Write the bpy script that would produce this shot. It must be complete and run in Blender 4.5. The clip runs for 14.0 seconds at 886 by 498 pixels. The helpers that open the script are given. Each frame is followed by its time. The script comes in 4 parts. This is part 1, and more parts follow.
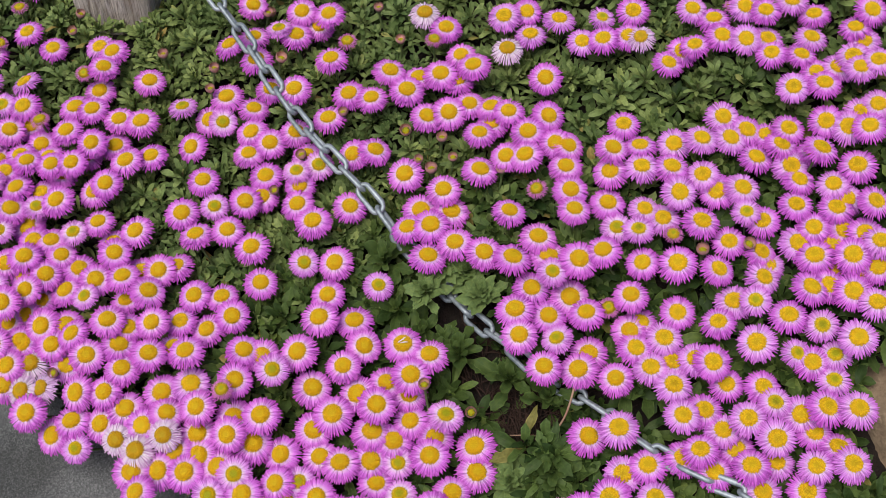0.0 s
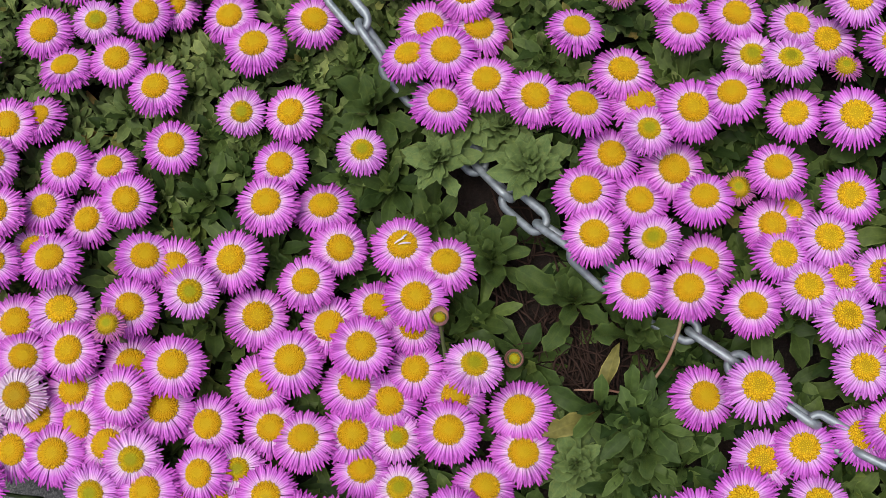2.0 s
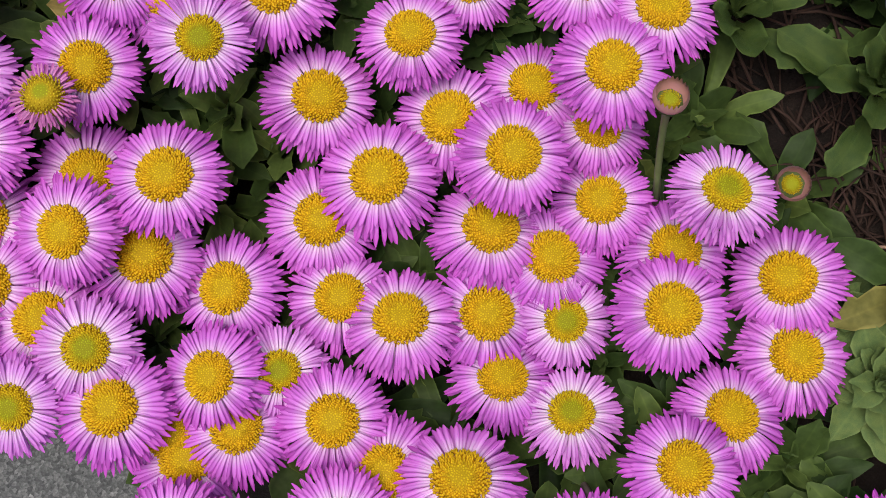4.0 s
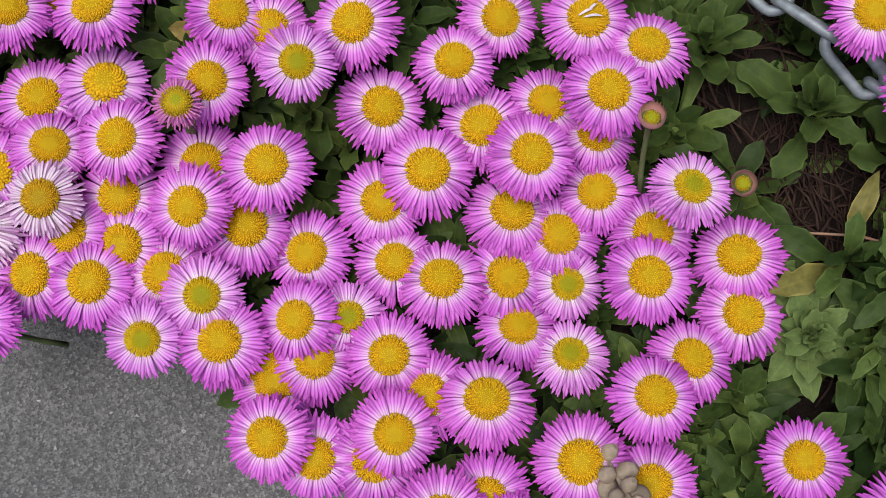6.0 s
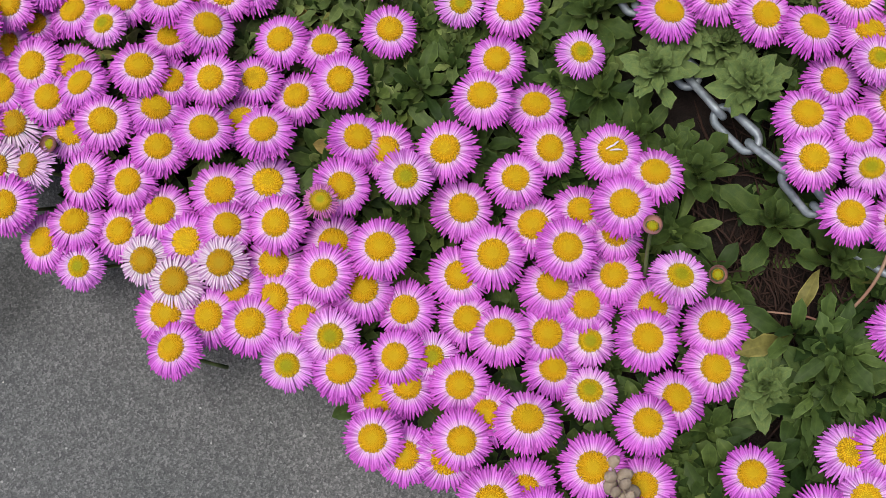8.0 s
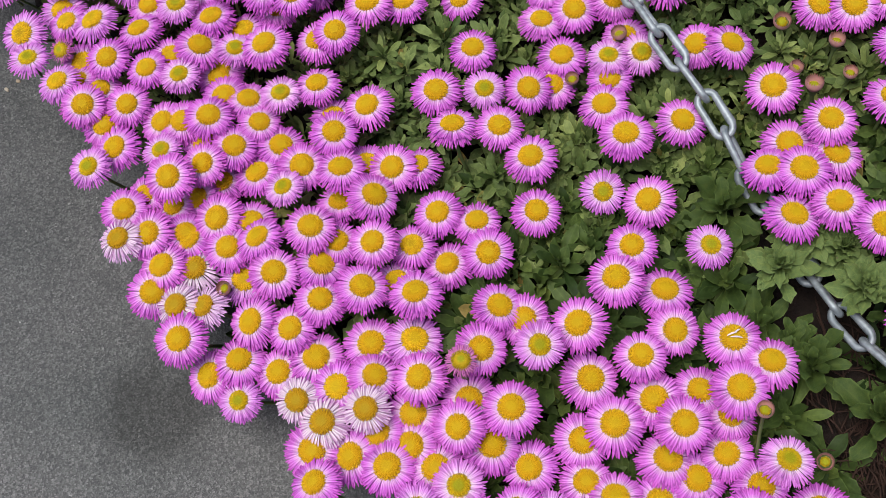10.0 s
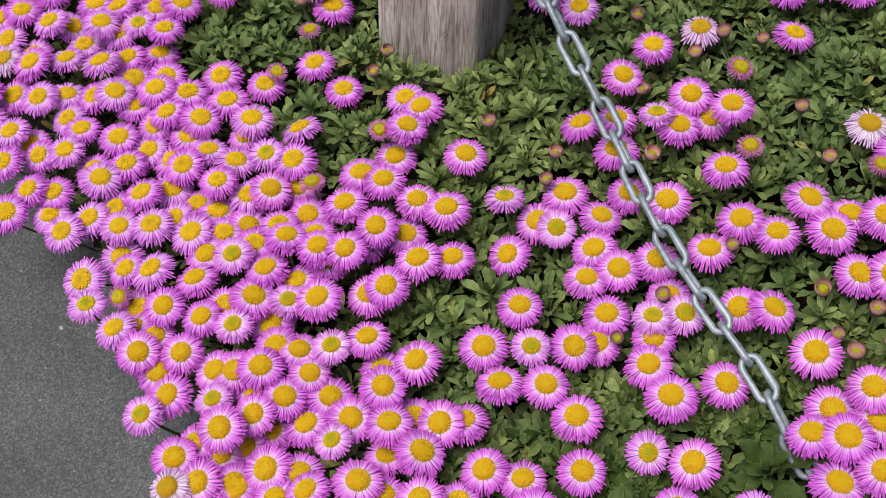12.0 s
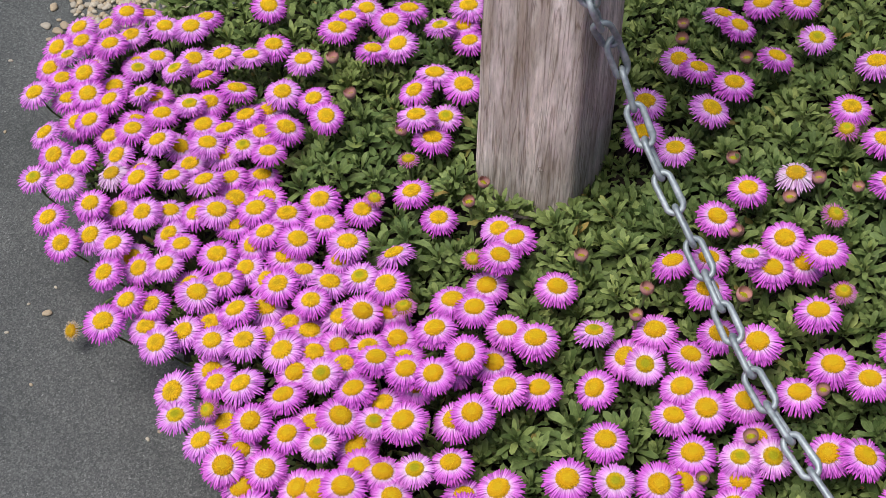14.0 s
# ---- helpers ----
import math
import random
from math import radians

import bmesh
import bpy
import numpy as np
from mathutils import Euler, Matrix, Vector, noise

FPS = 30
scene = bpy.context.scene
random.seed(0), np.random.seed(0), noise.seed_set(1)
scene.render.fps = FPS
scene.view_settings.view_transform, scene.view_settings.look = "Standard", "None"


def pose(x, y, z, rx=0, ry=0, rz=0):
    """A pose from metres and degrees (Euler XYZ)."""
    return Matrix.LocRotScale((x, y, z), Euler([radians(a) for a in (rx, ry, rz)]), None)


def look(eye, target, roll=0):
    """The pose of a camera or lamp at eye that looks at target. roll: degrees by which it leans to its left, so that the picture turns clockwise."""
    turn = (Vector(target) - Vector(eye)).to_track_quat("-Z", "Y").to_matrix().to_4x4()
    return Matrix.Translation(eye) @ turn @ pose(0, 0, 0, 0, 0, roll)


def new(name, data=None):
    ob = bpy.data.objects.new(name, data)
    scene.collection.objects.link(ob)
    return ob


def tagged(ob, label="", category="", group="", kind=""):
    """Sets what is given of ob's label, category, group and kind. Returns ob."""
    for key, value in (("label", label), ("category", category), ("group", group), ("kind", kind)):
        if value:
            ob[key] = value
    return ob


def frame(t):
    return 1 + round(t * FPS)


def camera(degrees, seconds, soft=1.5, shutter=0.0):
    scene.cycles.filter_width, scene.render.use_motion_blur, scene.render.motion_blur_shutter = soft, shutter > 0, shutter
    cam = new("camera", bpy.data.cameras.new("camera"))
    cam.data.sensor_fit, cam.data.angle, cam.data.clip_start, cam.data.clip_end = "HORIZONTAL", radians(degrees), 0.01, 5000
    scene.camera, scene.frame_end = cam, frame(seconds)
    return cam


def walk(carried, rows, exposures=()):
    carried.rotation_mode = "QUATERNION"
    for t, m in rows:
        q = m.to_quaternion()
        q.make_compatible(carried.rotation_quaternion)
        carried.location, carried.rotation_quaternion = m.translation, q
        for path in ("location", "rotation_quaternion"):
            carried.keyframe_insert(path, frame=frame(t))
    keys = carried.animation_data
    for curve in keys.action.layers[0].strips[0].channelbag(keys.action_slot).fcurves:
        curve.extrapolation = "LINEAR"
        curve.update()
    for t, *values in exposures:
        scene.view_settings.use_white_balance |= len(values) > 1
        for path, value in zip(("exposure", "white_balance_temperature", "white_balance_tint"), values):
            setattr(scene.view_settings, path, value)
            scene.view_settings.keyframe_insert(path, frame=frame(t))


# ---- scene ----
cam = camera(35.0, 14.0, soft=0.4)
# seconds, eye (metres), yaw, pitch and roll (degrees)
ROWS = [
    (0, 0.0706, 0.2750, 1.5524, -20.16, -57.95, 5.27),
    (0.5, 0.1016, 0.4350, 1.3759, -22.98, -60.66, 7.33),
    (1, 0.1399, 0.5544, 1.1914, -24.61, -62.90, 8.69),
    (1.5, 0.1655, 0.6103, 1.0664, -24.28, -64.61, 8.43),
    (2, 0.1505, 0.6025, 1.0557, -24.66, -65.57, 9.07),
    (2.5, 0.1565, 0.6948, 0.8097, -27.68, -66.81, 12.37),
    (3, 0.1260, 0.7264, 0.7095, -34.01, -67.51, 18.63),
    (3.5, 0.1175, 0.7211, 0.6855, -32.68, -68.37, 17.82),
    (4, 0.1205, 0.7341, 0.6348, -31.02, -69.39, 16.62),
    (4.2, 0.1183, 0.7367, 0.6199, -30.84, -69.41, 16.61),
    (6.3, 0.0438, 0.6682, 0.8746, -34.34, -70.02, 21.23),
    (6.5, 0.0074, 0.6529, 0.9408, -38.24, -69.39, 24.99),
    (7, 0.0164, 0.6403, 0.9774, -34.15, -69.65, 21.41),
    (7.2, 0.0164, 0.6432, 0.9790, -33.05, -69.58, 20.74),
    (9.3, 0.0290, 0.5600, 1.1532, -10.49, -65.43, 5.00),
    (9.5, 0.0243, 0.5699, 1.1437, -9.75, -64.91, 4.89),
    (10, 0.0112, 0.5831, 1.1289, -8.27, -63.09, 4.50),
    (10.5, -0.0057, 0.6031, 1.1479, -7.35, -61.54, 4.33),
    (11, -0.0049, 0.6121, 1.1592, -6.18, -59.66, 3.55),
    (11.5, -0.0011, 0.6201, 1.1712, -5.54, -57.70, 3.13),
    (12, -0.0086, 0.6236, 1.1775, -5.52, -55.71, 3.18),
    (12.5, -0.0141, 0.6166, 1.1793, -5.08, -53.53, 3.16),
    (13, -0.0122, 0.6149, 1.1854, -3.83, -51.94, 2.84),
    (13.5, -0.0128, 0.6141, 1.1829, -2.07, -50.65, 2.34),
    (14, -0.0219, 0.6065, 1.1788, -0.00, -50.00, 1.70),
]


def heading(x, y, z, yaw, pitch, roll):
    """A camera pose from its eye and its turn."""
    return pose(x, y, z, 0, 0, yaw) @ pose(0, 0, 0, 90 + pitch) @ pose(0, 0, 0, 0, 0, roll)


# the film camera's own exposure, in stops
EXPOSURES = [(0, -0.34), (2, -0.40), (4, -0.42), (7, -0.39), (9.5, -0.29), (11, -0.24), (14, -0.13)]
walk(cam, [(t, heading(*r)) for t, *r in ROWS], EXPOSURES)

# ---- light: a bright overcast sky with a soft, high sun ----
world = bpy.data.worlds.new("sky")
scene.world = world
world.use_nodes = True
sky = world.node_tree.nodes.new("ShaderNodeTexSky")
sky.sky_type, sky.sun_disc = "NISHITA", False
sky.sun_elevation, sky.sun_rotation = radians(69), radians(-120)
sky.air_density, sky.dust_density, sky.ozone_density = 1.0, 4.0, 1.0
world.node_tree.links.new(sky.outputs[0], world.node_tree.nodes["Background"].inputs[0])
world.node_tree.nodes["Background"].inputs[1].default_value = 0.098
sun = new("sun", bpy.data.lights.new("sun", "SUN"))
sun.data.energy, sun.data.angle, sun.data.color = 2.9, radians(32), (1.0, 0.97, 0.945)
sun.matrix_world = look((-1.0, 0.42, 3.0), (0.0, 1.0, 0.0))

# ---- materials ----
def material(name):
    m = bpy.data.materials.new(name)
    m.use_nodes = True
    nodes, links = m.node_tree.nodes, m.node_tree.links
    return m, nodes, links, nodes["Principled BSDF"]


def node(nodes, kind, **values):
    n = nodes.new(kind)
    for key, value in values.items():
        n.inputs[key].default_value = value
    return n


def ramp(nodes, links, fac, stops):
    r = nodes.new("ShaderNodeValToRGB")
    while len(r.color_ramp.elements) < len(stops):
        r.color_ramp.elements.new(0.5)
    for e, (at, rgb) in zip(r.color_ramp.elements, stops):
        e.position, e.color = at, (*rgb, 1)
    links.new(fac, r.inputs[0])
    return r.outputs[0]


def mixed(nodes, links, fac, a, b, blend="MIX"):
    """Colour a to colour b by fac; each may be a socket or a value."""
    n = nodes.new("ShaderNodeMix")
    n.data_type, n.blend_type = "RGBA", blend
    for socket, value in ((n.inputs[0], fac), (n.inputs[6], a), (n.inputs[7], b)):
        if isinstance(value, (int, float)):
            socket.default_value = value
        elif isinstance(value, tuple):
            socket.default_value = (*value, 1)
        else:
            links.new(value, socket)
    return n.outputs[2]


def attribute(nodes, name):
    a = nodes.new("ShaderNodeAttribute")
    a.attribute_name = name
    return a.outputs["Fac"]


def bumped(nodes, links, bsdf, height, strength, distance):
    b = node(nodes, "ShaderNodeBump", Strength=strength, Distance=distance)
    links.new(height, b.inputs["Height"])
    links.new(b.outputs[0], bsdf.inputs["Normal"])


def petal_material(name, inner, middle, tip):
    m, nodes, links, bsdf = material(name)
    colour = ramp(nodes, links, attribute(nodes, "rad"), [(0.46, inner), (0.70, middle), (1.0, tip)])
    geo = nodes.new("ShaderNodeNewGeometry")
    info = nodes.new("ShaderNodeObjectInfo")
    own = ramp(nodes, links, geo.outputs["Random Per Island"], [(0.0, (0.66, 0.46, 0.66)), (0.35, (0.94, 0.91, 0.94)), (1.0, (1.06, 1.10, 1.05))])
    head = ramp(nodes, links, info.outputs["Random"], [(0.0, (0.93, 0.82, 0.95)), (1.0, (1.02, 1.08, 1.0))])
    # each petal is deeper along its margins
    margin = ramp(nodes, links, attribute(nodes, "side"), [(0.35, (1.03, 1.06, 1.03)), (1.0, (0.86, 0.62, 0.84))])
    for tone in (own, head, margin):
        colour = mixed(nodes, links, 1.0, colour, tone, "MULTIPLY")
    links.new(colour, bsdf.inputs["Base Color"])
    bsdf.inputs["Roughness"].default_value = 0.62
    bsdf.inputs["Specular IOR Level"].default_value = 0.2
    bsdf.inputs["Sheen Weight"].default_value = 0.12
    bsdf.inputs["Sheen Roughness"].default_value = 0.4
    # light passes the thin petals
    out = nodes["Material Output"]
    thin = nodes.new("ShaderNodeBsdfTranslucent")
    links.new(colour, thin.inputs[0])
    both = node(nodes, "ShaderNodeMixShader", Fac=0.15)
    links.new(bsdf.outputs[0], both.inputs[1])
    links.new(thin.outputs[0], both.inputs[2])
    links.new(both.outputs[0], out.inputs[0])
    return m


def disc_material(name, centre, rim):
    m, nodes, links, bsdf = material(name)
    colour = ramp(nodes, links, attribute(nodes, "rad"), [(0.0, centre), (0.16, centre), (0.30, rim), (0.5, tuple(0.8 * c for c in rim))])
    geo = nodes.new("ShaderNodeNewGeometry")
    own = ramp(nodes, links, geo.outputs["Random Per Island"], [(0.0, (0.78, 0.72, 0.6)), (0.5, (1.0, 1.0, 1.0)), (1.0, (1.14, 1.16, 1.2))])
    # shade between the florets painted in: dark feet, brightened tips
    gap_shade = ramp(nodes, links, attribute(nodes, "tip"), [(0.0, (0.50, 0.36, 0.20)), (0.45, (0.92, 0.86, 0.7)), (1.0, (1.12, 1.12, 1.12))])
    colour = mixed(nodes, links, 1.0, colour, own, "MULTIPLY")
    colour = mixed(nodes, links, 1.0, colour, gap_shade, "MULTIPLY")
    links.new(colour, bsdf.inputs["Base Color"])
    bsdf.inputs["Roughness"].default_value = 0.7
    bsdf.inputs["Specular IOR Level"].default_value = 0.2
    return m


def leaf_material(name, dark, light, rim):
    m, nodes, links, bsdf = material(name)
    coord = nodes.new("ShaderNodeTexCoord")
    geo = nodes.new("ShaderNodeNewGeometry")
    grain = node(nodes, "ShaderNodeTexNoise", Scale=260.0, Detail=4.0)
    links.new(coord.outputs["Object"], grain.inputs["Vector"])
    patch = node(nodes, "ShaderNodeTexNoise", Scale=9.0, Detail=2.0)
    links.new(coord.outputs["Object"], patch.inputs["Vector"])
    colour = ramp(nodes, links, geo.outputs["Random Per Island"], [(0.0, dark), (0.55, tuple((a + b) / 2 for a, b in zip(dark, light))), (0.93, light), (0.988, (light[0] * 1.2, light[1] * 1.1, light[2])), (1.0, (0.30, 0.22, 0.07))])
    mottle = ramp(nodes, links, grain.outputs["Fac"], [(0.3, (0.78, 0.8, 0.76)), (0.7, (1.2, 1.18, 1.15))])
    colour = mixed(nodes, links, 1.0, colour, mottle, "MULTIPLY")
    field = ramp(nodes, links, patch.outputs["Fac"], [(0.35, (0.85, 0.9, 0.9)), (0.65, (1.15, 1.08, 1.0))])
    colour = mixed(nodes, links, 1.0, colour, field, "MULTIPLY")
    rib = ramp(nodes, links, attribute(nodes, "rib"), [(0.0, (1.22, 1.18, 1.15)), (0.12, (1.0, 1.0, 1.0)), (0.82, (1.0, 1.0, 1.0)), (0.98, (rim, 0.95 * rim, rim))])
    colour = mixed(nodes, links, 1.0, colour, rib, "MULTIPLY")
    links.new(colour, bsdf.inputs["Base Color"])
    bsdf.inputs["Roughness"].default_value = 0.6
    bsdf.inputs["Specular IOR Level"].default_value = 0.22
    bumped(nodes, links, bsdf, grain.outputs["Fac"], 0.35, 0.0008)
    return m


def plain_material(name, a, b, scale, rough=0.8, bump=0.0, distance=0.001, metal=0.0):
    """Two colours in noise of that scale, with fine relief."""
    m, nodes, links, bsdf = material(name)
    coord = nodes.new("ShaderNodeTexCoord")
    n = node(nodes, "ShaderNodeTexNoise", Scale=scale, Detail=6.0, Roughness=0.65)
    links.new(coord.outputs["Object"], n.inputs["Vector"])
    info = nodes.new("ShaderNodeObjectInfo")
    tone = ramp(nodes, links, info.outputs["Random"], [(0.0, (0.82, 0.82, 0.82)), (1.0, (1.15, 1.15, 1.15))])
    colour = ramp(nodes, links, n.outputs["Fac"], [(0.3, a), (0.7, b)])
    links.new(mixed(nodes, links, 1.0, colour, tone, "MULTIPLY"), bsdf.inputs["Base Color"])
    bsdf.inputs["Roughness"].default_value, bsdf.inputs["Metallic"].default_value = rough, metal
    if bump:
        bumped(nodes, links, bsdf, n.outputs["Fac"], bump, distance)
    return m


def asphalt_material():
    m, nodes, links, bsdf = material("asphalt")
    coord = nodes.new("ShaderNodeTexCoord")
    stones = node(nodes, "ShaderNodeTexVoronoi", Scale=650.0)
    fine = node(nodes, "ShaderNodeTexNoise", Scale=900.0, Detail=5.0)
    broad = node(nodes, "ShaderNodeTexNoise", Scale=7.0, Detail=5.0)
    fleck = node(nodes, "ShaderNodeTexVoronoi", Scale=90.0)
    for n in (stones, fine, broad, fleck):
        links.new(coord.outputs["Object"], n.inputs["Vector"])
    colour = ramp(nodes, links, stones.outputs["Color"], [(0.15, (0.066, 0.070, 0.070)), (0.6, (0.114, 0.119, 0.118)), (0.94, (0.19, 0.195, 0.193)), (1.0, (0.42, 0.42, 0.41))])
    colour = mixed(nodes, links, 0.8, colour, ramp(nodes, links, fine.outputs["Fac"], [(0.3, (0.55, 0.55, 0.55)), (0.7, (1.4, 1.4, 1.4))]), "MULTIPLY")
    colour = mixed(nodes, links, 1.0, colour, ramp(nodes, links, broad.outputs["Fac"], [(0.32, (0.74, 0.76, 0.76)), (0.68, (1.18, 1.16, 1.16))]), "MULTIPLY")
    grit = ramp(nodes, links, fleck.outputs["Distance"], [(0.0, (1, 1, 1)), (0.045, (1, 1, 1)), (0.06, (0, 0, 0)), (1.0, (0, 0, 0))])
    pick = ramp(nodes, links, fleck.outputs["Color"], [(0.0, (0, 0, 0)), (0.90, (0, 0, 0)), (0.95, (1, 1, 1)), (1.0, (1, 1, 1))])
    chips = mixed(nodes, links, 1.0, grit, pick, "MULTIPLY")
    colour = mixed(nodes, links, chips, colour, (0.5, 0.48, 0.44))
    # brightness falloff painted in: paler at the bed's near edge, darker further along it
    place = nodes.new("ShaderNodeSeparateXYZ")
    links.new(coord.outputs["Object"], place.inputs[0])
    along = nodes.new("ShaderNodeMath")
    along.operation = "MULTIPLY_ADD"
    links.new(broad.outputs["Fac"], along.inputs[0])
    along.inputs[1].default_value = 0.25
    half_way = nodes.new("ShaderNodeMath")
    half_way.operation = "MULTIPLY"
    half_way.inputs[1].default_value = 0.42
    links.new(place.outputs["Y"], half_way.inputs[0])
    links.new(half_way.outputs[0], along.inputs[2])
    painted_falloff = ramp(nodes, links, along.outputs[0], [(0.40, (1.62, 1.60, 1.58)), (0.62, (1.0, 1.0, 1.0)), (0.85, (0.84, 0.87, 0.86))])
    colour = mixed(nodes, links, 1.0, colour, painted_falloff, "MULTIPLY")
    # an old oil stain, with a ragged edge
    shift = nodes.new("ShaderNodeVectorMath")
    shift.operation = "SUBTRACT"
    shift.inputs[1].default_value = (-0.158, 1.010, 0)
    links.new(coord.outputs["Object"], shift.inputs[0])
    wide = nodes.new("ShaderNodeVectorMath")
    wide.operation = "LENGTH"
    links.new(shift.outputs[0], wide.inputs[0])
    rag = node(nodes, "ShaderNodeTexNoise", Scale=35.0, Detail=5.0)
    links.new(coord.outputs["Object"], rag.inputs["Vector"])
    sum_ = nodes.new("ShaderNodeMath")
    sum_.operation = "MULTIPLY_ADD"
    links.new(rag.outputs["Fac"], sum_.inputs[0])
    sum_.inputs[1].default_value = 0.06
    links.new(wide.outputs["Value"], sum_.inputs[2])
    stain = ramp(nodes, links, sum_.outputs[0], [(0.055, (0.56, 0.56, 0.55)), (0.095, (1, 1, 1))])
    colour = mixed(nodes, links, 1.0, colour, stain, "MULTIPLY")
    links.new(colour, bsdf.inputs["Base Color"])
    bsdf.inputs["Roughness"].default_value = 0.85
    bumped(nodes, links, bsdf, stones.outputs["Distance"], 0.35, 0.0008)
    return m


def wood_material():
    m, nodes, links, bsdf = material("weathered_wood")
    coord = nodes.new("ShaderNodeTexCoord")
    stretch = node(nodes, "ShaderNodeMapping", Scale=(95.0, 95.0, 9.0))
    links.new(coord.outputs["Object"], stretch.inputs[0])
    grain = node(nodes, "ShaderNodeTexNoise", Scale=1.0, Detail=9.0, Roughness=0.72, Distortion=1.2)
    links.new(stretch.outputs[0], grain.inputs["Vector"])
    long = node(nodes, "ShaderNodeMapping", Scale=(460.0, 460.0, 60.0))
    links.new(coord.outputs["Object"], long.inputs[0])
    fibre = node(nodes, "ShaderNodeTexNoise", Scale=1.0, Detail=4.0)
    links.new(long.outputs[0], fibre.inputs["Vector"])
    blotch = node(nodes, "ShaderNodeTexNoise", Scale=1.0, Detail=6.0)
    wide_zone = node(nodes, "ShaderNodeMapping", Scale=(42.0, 42.0, 7.0))
    links.new(coord.outputs["Object"], wide_zone.inputs[0])
    links.new(wide_zone.outputs[0], blotch.inputs["Vector"])
    colour = ramp(nodes, links, grain.outputs["Fac"], [(0.25, (0.22, 0.185, 0.16)), (0.38, (0.48, 0.425, 0.39)), (0.54, (0.60, 0.54, 0.50)), (0.76, (0.82, 0.78, 0.75))])
    colour = mixed(nodes, links, 0.85, colour, ramp(nodes, links, fibre.outputs["Fac"], [(0.30, (0.68, 0.66, 0.64)), (0.42, (0.95, 0.95, 0.95)), (0.72, (1.20, 1.20, 1.20))]), "MULTIPLY")
    colour = mixed(nodes, links, 1.0, colour, ramp(nodes, links, blotch.outputs["Fac"], [(0.34, (0.68, 0.62, 0.56)), (0.5, (1.0, 0.98, 0.96)), (0.66, (1.40, 1.36, 1.38))]), "MULTIPLY")
    # drying cracks along the grain
    split = node(nodes, "ShaderNodeMapping", Scale=(75.0, 75.0, 3.2))
    links.new(coord.outputs["Object"], split.inputs[0])
    crack = node(nodes, "ShaderNodeTexNoise", Scale=1.0, Detail=3.0, Distortion=0.3)
    links.new(split.outputs[0], crack.inputs["Vector"])
    lines = ramp(nodes, links, crack.outputs["Fac"], [(0.455, (1.0, 1.0, 1.0)), (0.475, (0.55, 0.50, 0.46)), (0.495, (1.0, 1.0, 1.0)), (0.56, (1.0, 1.0, 1.0)), (0.575, (0.55, 0.5, 0.46)), (0.60, (1.12, 1.12, 1.1))])
    colour = mixed(nodes, links, 1.0, colour, lines, "MULTIPLY")
    links.new(colour, bsdf.inputs["Base Color"])
    bsdf.inputs["Roughness"].default_value = 0.9
    bsdf.inputs["Specular IOR Level"].default_value = 0.2
    both = nodes.new("ShaderNodeMath")
    both.operation = "ADD"
    links.new(grain.outputs["Fac"], both.inputs[0])
    links.new(fibre.outputs["Fac"], both.inputs[1])
    bumped(nodes, links, bsdf, both.outputs[0], 0.9, 0.0014)
    return m


def zinc_material():
    m, nodes, links, bsdf = material("galvanised_steel")
    coord = nodes.new("ShaderNodeTexCoord")
    info = nodes.new("ShaderNodeObjectInfo")
    n = node(nodes, "ShaderNodeTexNoise", Scale=160.0, Detail=5.0)
    links.new(coord.outputs["Object"], n.inputs["Vector"])
    colour = ramp(nodes, links, n.outputs["Fac"], [(0.3, (0.24, 0.28, 0.30)), (0.55, (0.38, 0.43, 0.46)), (0.75, (0.52, 0.57, 0.60))])
    tone = ramp(nodes, links, info.outputs["Random"], [(0.0, (0.85, 0.86, 0.87)), (1.0, (1.1, 1.1, 1.1))])
    links.new(mixed(nodes, links, 1.0, colour, tone, "MULTIPLY"), bsdf.inputs["Base Color"])
    bsdf.inputs["Metallic"].default_value = 0.45
    rough = ramp(nodes, links, n.outputs["Fac"], [(0.3, (0.42, 0.42, 0.42)), (0.7, (0.6, 0.6, 0.6))])
    links.new(rough, bsdf.inputs["Roughness"])
    bumped(nodes, links, bsdf, n.outputs["Fac"], 0.25, 0.0006)
    return m


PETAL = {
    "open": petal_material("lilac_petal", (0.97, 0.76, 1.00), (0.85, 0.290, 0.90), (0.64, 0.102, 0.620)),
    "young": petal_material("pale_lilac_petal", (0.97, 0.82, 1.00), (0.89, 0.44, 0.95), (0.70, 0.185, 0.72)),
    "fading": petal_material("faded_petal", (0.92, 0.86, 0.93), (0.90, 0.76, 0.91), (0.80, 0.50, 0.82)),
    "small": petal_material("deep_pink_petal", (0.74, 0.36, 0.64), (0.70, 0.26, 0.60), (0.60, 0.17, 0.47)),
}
DISC = {
    "open": disc_material("yellow_disc", (0.66, 0.48, 0.010), (0.78, 0.50, 0.012)),
    "young": disc_material("greenish_disc", (0.40, 0.42, 0.012), (0.70, 0.52, 0.012)),
    "fading": disc_material("ochre_disc", (0.52, 0.38, 0.015), (0.66, 0.42, 0.015)),
    "small": disc_material("lime_disc", (0.44, 0.50, 0.02), (0.66, 0.52, 0.02)),
}
STEM = plain_material("green_stem", (0.10, 0.15, 0.045), (0.17, 0.23, 0.08), 90.0, 0.6)
CALYX = plain_material("pink_green_calyx", (0.46, 0.25, 0.19), (0.56, 0.26, 0.28), 160.0, 0.7)
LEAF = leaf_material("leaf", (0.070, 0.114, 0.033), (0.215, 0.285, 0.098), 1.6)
# darker green, for the broad tufts and the near end of the bed
DARK_LEAF = leaf_material("dark_leaf", (0.019, 0.041, 0.009), (0.094, 0.146, 0.037), 1.7)
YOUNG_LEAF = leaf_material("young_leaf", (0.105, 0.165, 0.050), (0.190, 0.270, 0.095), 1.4)
